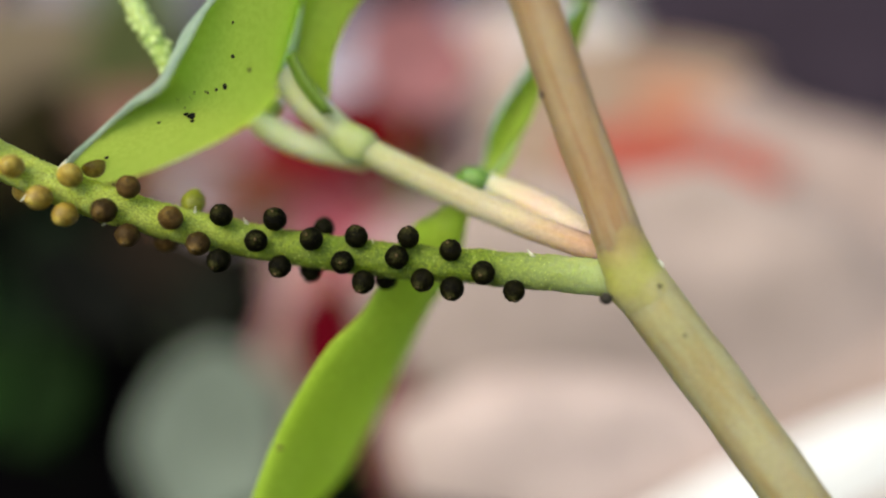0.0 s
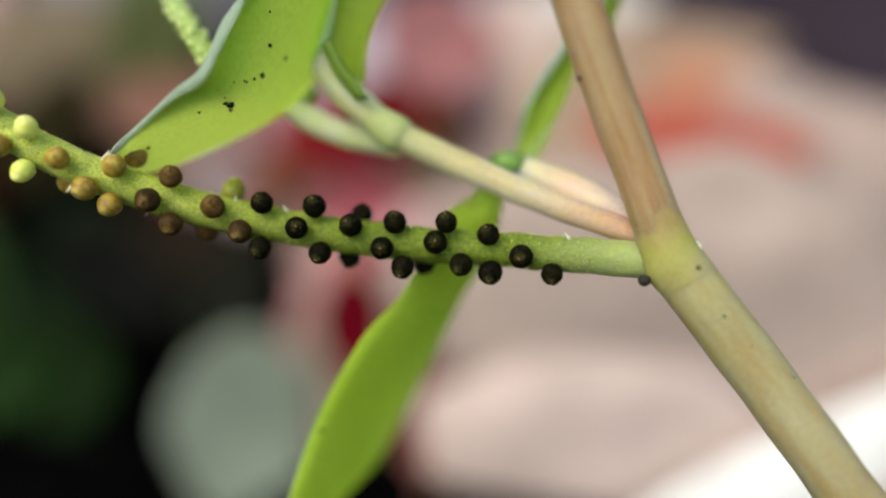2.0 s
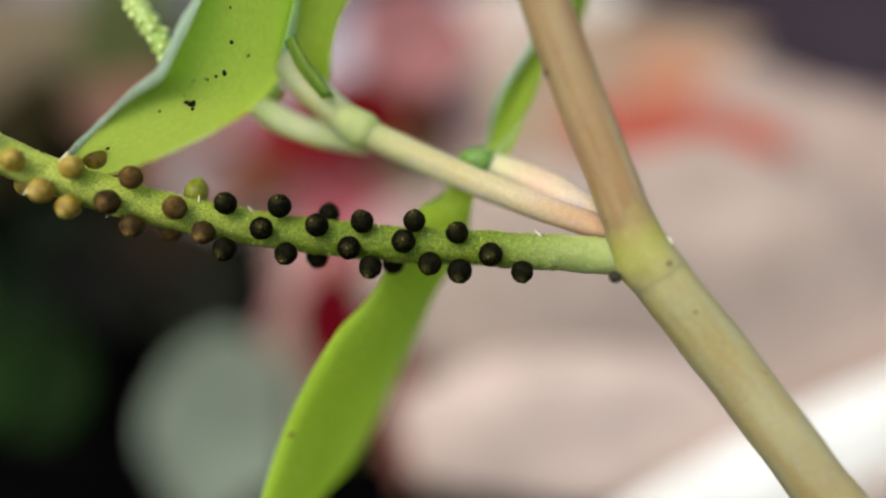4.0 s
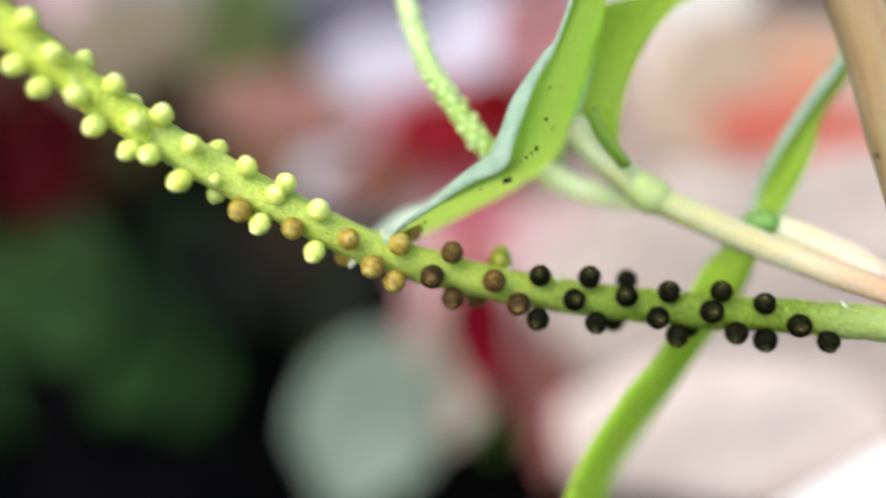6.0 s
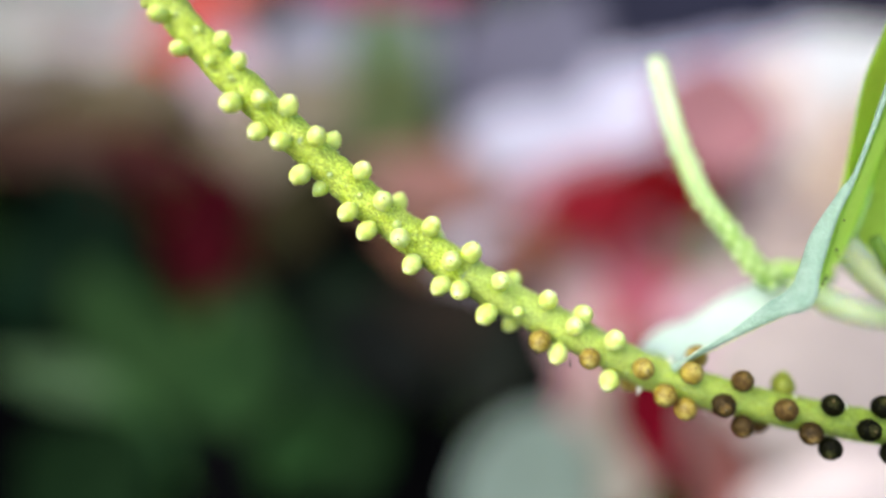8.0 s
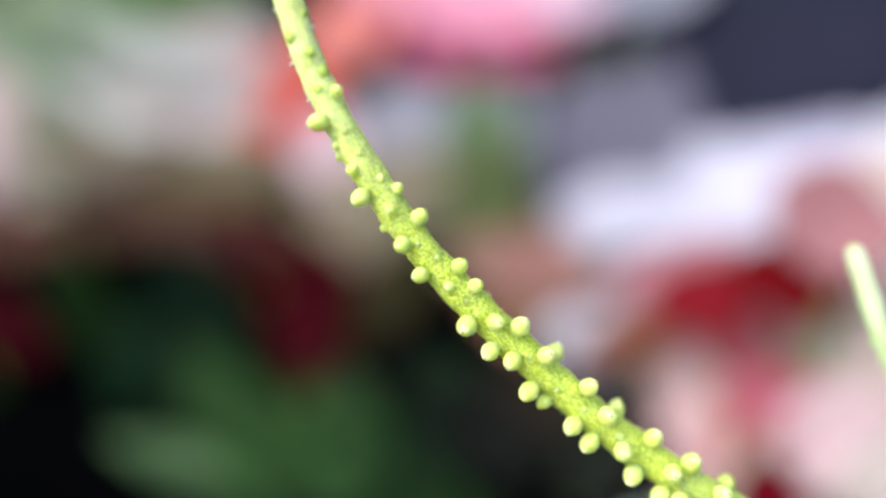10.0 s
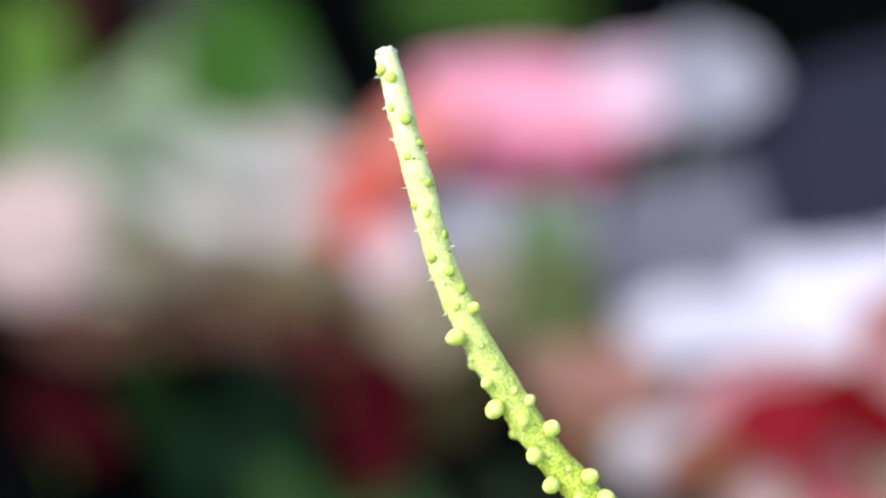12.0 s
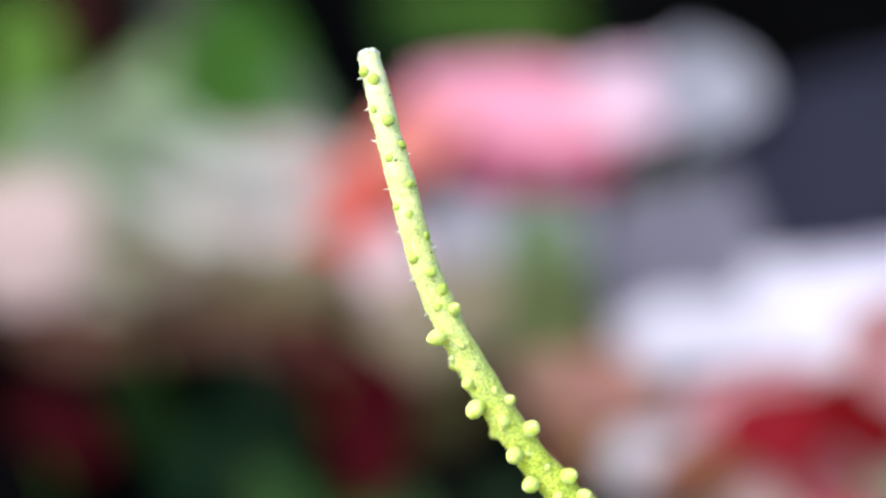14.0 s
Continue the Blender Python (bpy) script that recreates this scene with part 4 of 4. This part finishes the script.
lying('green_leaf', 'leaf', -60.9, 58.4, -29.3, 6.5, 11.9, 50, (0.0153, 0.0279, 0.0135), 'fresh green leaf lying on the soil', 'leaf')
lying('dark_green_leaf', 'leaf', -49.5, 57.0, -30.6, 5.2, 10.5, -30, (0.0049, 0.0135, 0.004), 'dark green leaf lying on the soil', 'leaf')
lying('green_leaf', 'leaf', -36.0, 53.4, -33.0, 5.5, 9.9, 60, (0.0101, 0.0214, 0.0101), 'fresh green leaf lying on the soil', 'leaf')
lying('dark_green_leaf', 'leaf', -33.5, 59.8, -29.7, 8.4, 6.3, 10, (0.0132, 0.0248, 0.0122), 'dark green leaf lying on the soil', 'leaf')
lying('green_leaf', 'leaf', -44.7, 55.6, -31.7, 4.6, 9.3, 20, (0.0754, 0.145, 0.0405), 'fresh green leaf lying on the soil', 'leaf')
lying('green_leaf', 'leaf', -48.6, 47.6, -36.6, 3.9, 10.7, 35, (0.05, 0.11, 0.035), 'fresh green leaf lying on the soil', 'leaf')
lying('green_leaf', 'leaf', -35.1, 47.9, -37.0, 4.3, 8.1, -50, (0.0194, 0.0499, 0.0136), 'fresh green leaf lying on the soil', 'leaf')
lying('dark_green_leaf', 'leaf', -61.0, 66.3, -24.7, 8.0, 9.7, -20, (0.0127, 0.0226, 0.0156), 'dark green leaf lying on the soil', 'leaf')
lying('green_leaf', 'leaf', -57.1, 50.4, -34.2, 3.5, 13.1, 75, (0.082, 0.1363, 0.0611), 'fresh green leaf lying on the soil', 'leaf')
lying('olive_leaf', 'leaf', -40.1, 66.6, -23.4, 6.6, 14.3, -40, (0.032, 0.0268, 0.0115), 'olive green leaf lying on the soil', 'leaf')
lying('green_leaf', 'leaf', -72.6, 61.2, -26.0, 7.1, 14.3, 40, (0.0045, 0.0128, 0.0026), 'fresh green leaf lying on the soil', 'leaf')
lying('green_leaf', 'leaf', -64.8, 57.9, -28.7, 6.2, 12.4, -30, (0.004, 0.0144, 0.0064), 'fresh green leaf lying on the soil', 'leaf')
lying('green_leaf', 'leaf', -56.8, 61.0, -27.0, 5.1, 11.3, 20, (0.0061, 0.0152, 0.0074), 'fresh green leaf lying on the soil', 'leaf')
lying('olive_leaf', 'leaf', -67.5, 72.5, -21.2, 15.5, 5.8, 10, (0.0432, 0.0287, 0.0113), 'olive green leaf lying on the soil', 'leaf')
lying('green_leaf', 'leaf', -117.0, 104.2, 4.5, 12.4, 23.0, 20, (0.115, 0.2149, 0.0316), 'fresh green leaf lying on the soil', 'leaf')
lying('green_leaf', 'leaf', -95.2, 98.2, -0.4, 9.0, 19.6, -25, (0.2032, 0.2838, 0.1205), 'fresh green leaf lying on the soil', 'leaf')
lying('green_leaf', 'leaf', -80.9, 106.8, 4.8, 12.5, 18.3, 35, (0.0648, 0.1575, 0.0202), 'fresh green leaf lying on the soil', 'leaf')
lying('green_leaf', 'leaf', -83.8, 92.4, -4.6, 6.9, 18.4, 60, (0.2412, 0.2926, 0.1912), 'fresh green leaf lying on the soil', 'leaf')
lying('grey_green_leaf', 'leaf', -93.2, 110.7, 8.6, 10.5, 22.6, 15, (0.0689, 0.0714, 0.0552), 'dull grey-green leaf lying on the soil', 'leaf')
lying('green_leaf', 'leaf', -46.1, 111.2, 10.1, 8.6, 26.5, 80, (0.0512, 0.1025, 0.0178), 'fresh green leaf lying on the soil', 'leaf')
lying('dark_green_leaf', 'leaf', -57.7, 111.2, 8.0, 7.3, 19.4, 20, (0.0134, 0.0294, 0.0081), 'dark green leaf lying on the soil', 'leaf')
lying('grey_green_leaf', 'leaf', -88.2, 83.0, -11.4, 8.0, 16.1, -50, (0.1444, 0.1777, 0.1087), 'dull grey-green leaf lying on the soil', 'leaf')
lying('olive_leaf', 'leaf', -79.6, 76.7, -15.3, 6.8, 16.4, 70, (0.1909, 0.1686, 0.1117), 'olive green leaf lying on the soil', 'leaf')
lying('crimson_petal', 'petal', -81.1, 58.4, -26.7, 14.3, 6.5, -25, (0.0288, 0.0005, 0.0029), 'crimson petal lying on the soil', 'petal')
lying('crimson_petal', 'petal', -52.8, 67.3, -21.1, 15.2, 5.9, -30, (0.042, 0.0007, 0.0042), 'crimson petal lying on the soil', 'petal')
lying('crimson_petal', 'petal', -47.0, 59.2, -25.0, 6.4, 10.6, 10, (0.035, 0.0007, 0.0035), 'crimson petal lying on the soil', 'petal')
lying('dusty_petal', 'petal', -12.8, 64.9, -19.2, 14.6, 5.9, 15, (0.4488, 0.2063, 0.2419), 'dusty rose petal lying on the soil', 'petal')
lying('dark_red_petal', 'petal', -58.8, 68.2, -21.0, 14.8, 5.7, -20, (0.05, 0.005, 0.007), 'deep dark red petal lying on the soil', 'petal')
lying('dusty_petal', 'petal', -26.4, 67.6, -20.8, 12.9, 6.4, -10, (0.3021, 0.1454, 0.1247), 'dusty rose petal lying on the soil', 'petal')
lying('pale_petal', 'petal', -49.9, 76.6, -14.0, 8.1, 10.0, 10, (0.587, 0.4009, 0.4543), 'pale greyish pink petal lying on the soil', 'petal')
lying('coral_petal', 'petal', -16.8, 61.2, -23.5, 9.6, 4.3, 20, (0.2063, 0.0705, 0.0387), 'coral red petal lying on the soil', 'petal')
lying('dusty_petal', 'petal', -8.5, 58.6, -22.3, 9.3, 5.1, -30, (0.261, 0.0688, 0.0871), 'dusty rose petal lying on the soil', 'petal')
lying('pink_petal', 'petal', -2.9, 50.3, -23.9, 8.3, 8.3, 20, (0.6406, 0.4543, 0.5001), 'pale pink petal lying on the soil', 'petal')
lying('pink_petal', 'petal', -39.8, 93.6, -6.3, 26.4, 6.9, -4, (0.4218, 0.0776, 0.1509), 'pale pink petal lying on the soil', 'petal')
lying('coral_petal', 'petal', -52.1, 93.8, -4.2, 15.7, 10.7, 30, (0.6134, 0.2063, 0.1742), 'coral red petal lying on the soil', 'petal')
lying('grey_petal', 'petal', -25.4, 97.2, 0.8, 14.8, 11.4, -10, (0.6685, 0.4488, 0.587), 'greyish white petal lying on the soil', 'petal')
lying('pale_green_leaf', 'leaf', -86.8, 93.4, -2.5, 5.4, 20.1, 60, (0.3686, 0.4236, 0.3026), 'pale green leaf lying on the soil', 'leaf')
lying('pale_green_leaf', 'leaf', -95.4, 95.8, -0.8, 4.8, 20.8, -40, (0.3198, 0.3881, 0.2325), 'pale green leaf lying on the soil', 'leaf')
lying('pale_green_leaf', 'leaf', -74.8, 86.9, -6.0, 4.3, 20.1, 75, (0.4478, 0.4598, 0.4283), 'pale green leaf lying on the soil', 'leaf')
lying('brown_leaf', 'leaf', -82.7, 64.4, -19.3, 5.6, 18.6, 82, (0.0833, 0.0373, 0.0282), 'dry brown leaf lying on the soil', 'leaf')
lying('brown_leaf', 'leaf', -71.1, 66.4, -18.5, 4.9, 17.0, 95, (0.0618, 0.0317, 0.0222), 'dry brown leaf lying on the soil', 'leaf')
lying('olive_leaf', 'leaf', -61.0, 69.3, -17.0, 5.4, 15.7, 80, (0.1048, 0.0812, 0.0394), 'olive green leaf lying on the soil', 'leaf')
lying('brown_leaf', 'leaf', -59.6, 67.4, -19.0, 5.0, 16.7, 80, (0.0905, 0.0428, 0.0346), 'dry brown leaf lying on the soil', 'leaf')
lying('pale_green_leaf', 'leaf', -101.6, 91.0, -3.0, 3.9, 23.6, -55, (0.307, 0.3665, 0.2022), 'pale green leaf lying on the soil', 'leaf')
lying('pale_green_leaf', 'leaf', -75.9, 78.3, -10.6, 3.4, 20.2, 65, (0.5062, 0.488, 0.4614), 'pale green leaf lying on the soil', 'leaf')
lying('pale_green_leaf', 'leaf', -63.5, 78.5, -11.5, 3.3, 17.0, -60, (0.5289, 0.4609, 0.4609), 'pale green leaf lying on the soil', 'leaf')
lying('green_leaf', 'leaf', -85.9, 77.4, -12.3, 4.1, 16.6, 20, (0.1742, 0.2215, 0.1338), 'fresh green leaf lying on the soil', 'leaf')
lying('brown_leaf', 'leaf', -73.3, 73.1, -14.2, 3.9, 16.8, -70, (0.1879, 0.1416, 0.1129), 'dry brown leaf lying on the soil', 'leaf')
lying('green_leaf', 'leaf', -67.6, 95.9, -2.0, 6.0, 16.5, 20, (0.1005, 0.146, 0.0857), 'fresh green leaf lying on the soil', 'leaf')
lying('slate_stone', 'slab', -5.7, 91.4, -5.7, 67.6, 27.5, 4, (0.0151, 0.0146, 0.0268), 'dark violet-grey slate stone on the soil', 'stone')
lying('slate_stone', 'slab', -15.3, 87.2, -12.3, 49.3, 20.7, 0, (0.1001, 0.0914, 0.1261), 'dark violet-grey slate stone on the soil', 'stone')
lying('slate_stone', 'slab', 31.4, 71.9, -8.1, 39.9, 28.0, -8, (0.0331, 0.0248, 0.0369), 'dark violet-grey slate stone on the soil', 'stone')
lying('slate_stone', 'slab', -7.6, 83.2, -12.1, 18.8, 16.4, 0, (0.26, 0.234, 0.325), 'dark violet-grey slate stone on the soil', 'stone')
lying('slate_stone', 'slab', 4.6, 86.6, -4.5, 31.7, 19.0, 0, (0.0525, 0.0385, 0.056), 'dark violet-grey slate stone on the soil', 'stone')
lying('lilac_flat_stone', 'slab', -21.8, 87.7, -13.8, 25.7, 18.9, 0, (0.102, 0.09, 0.126), 'flat lilac-white stone lying on the soil', 'stone')
lying('pink_petal', 'petal', -7.0, 51.8, -22.3, 9.8, 4.9, -10, (0.4488, 0.1151, 0.1566), 'pale pink petal lying on the soil', 'petal')
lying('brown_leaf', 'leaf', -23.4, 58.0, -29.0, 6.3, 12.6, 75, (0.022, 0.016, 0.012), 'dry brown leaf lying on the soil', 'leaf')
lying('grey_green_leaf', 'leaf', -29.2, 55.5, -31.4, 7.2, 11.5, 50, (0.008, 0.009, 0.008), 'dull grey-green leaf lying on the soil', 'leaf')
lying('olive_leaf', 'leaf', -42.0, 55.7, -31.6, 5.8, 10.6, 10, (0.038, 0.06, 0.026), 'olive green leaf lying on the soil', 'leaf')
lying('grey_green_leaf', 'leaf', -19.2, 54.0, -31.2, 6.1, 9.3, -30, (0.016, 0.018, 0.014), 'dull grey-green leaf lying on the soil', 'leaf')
lying('dusty_flat_stone', 'slab', -7.1, 60.5, -26.5, 25.5, 28.9, 0, (0.41, 0.26, 0.27), 'flat dusty pink stone lying on the soil', 'stone')
lying('beige_flat_stone', 'slab', 15.3, 52.9, -22.4, 46.6, 38.0, 0, (0.3576, 0.2805, 0.2622), 'broad flat beige stone lying on the soil', 'stone')
lying('brown_flat_stone', 'slab', -26.7, 72.4, -24.6, 13.9, 16.2, 0, (0.2063, 0.0932, 0.0607), 'flat brown stone lying on the soil', 'stone')
lying('pale_flat_stone', 'slab', -85.5, 88.0, -14.5, 62.9, 31.0, 0, (0.27, 0.23, 0.19), 'flat pale grey stone lying on the soil', 'stone')
lying('grey_flat_stone', 'slab', -40.2, 88.2, -14.4, 22.5, 22.9, 0, (0.2285, 0.215, 0.2643), 'flat violet-grey stone lying on the soil', 'stone')
lying('pink_flat_stone', 'slab', 4.1, 64.1, -19.4, 23.9, 21.4, 0, (0.74, 0.52, 0.52), 'flat pale pink stone lying on the soil', 'stone')
lying('grey_stone', 'stone', -20.3, 64.3, -26.4, 9.8, 7.2, 0, (0.38, 0.34, 0.4), 'small grey stone on the soil', 'stone')


def motions():
    # The spike stirs in a light draught at the end.
    pivot, rest = Vector((-25.88, 22.02, 7.37)) * MM, Matrix.Translation(BASE)

    def stirred(x, y, z, rx, ry, rz):
        return Matrix.Translation(pivot + Vector((x, y, z)) * MM) @ pose(0, 0, 0, rx, ry, rz) @ Matrix.Translation(-pivot) @ rest

    walk(plant, [(0.0, rest), (12.3, rest), (12.5, rest), (13.0, stirred(-0.342, -0.119, 0.088, 0.318, 0.619, 0.011)),
                 (13.5, stirred(-0.825, -0.069, 0.119, 0.403, -0.067, 0.478)), (14.0, stirred(-0.716, -0.09, 0.205, 0.585, 0.301, 0.334))])


motions()
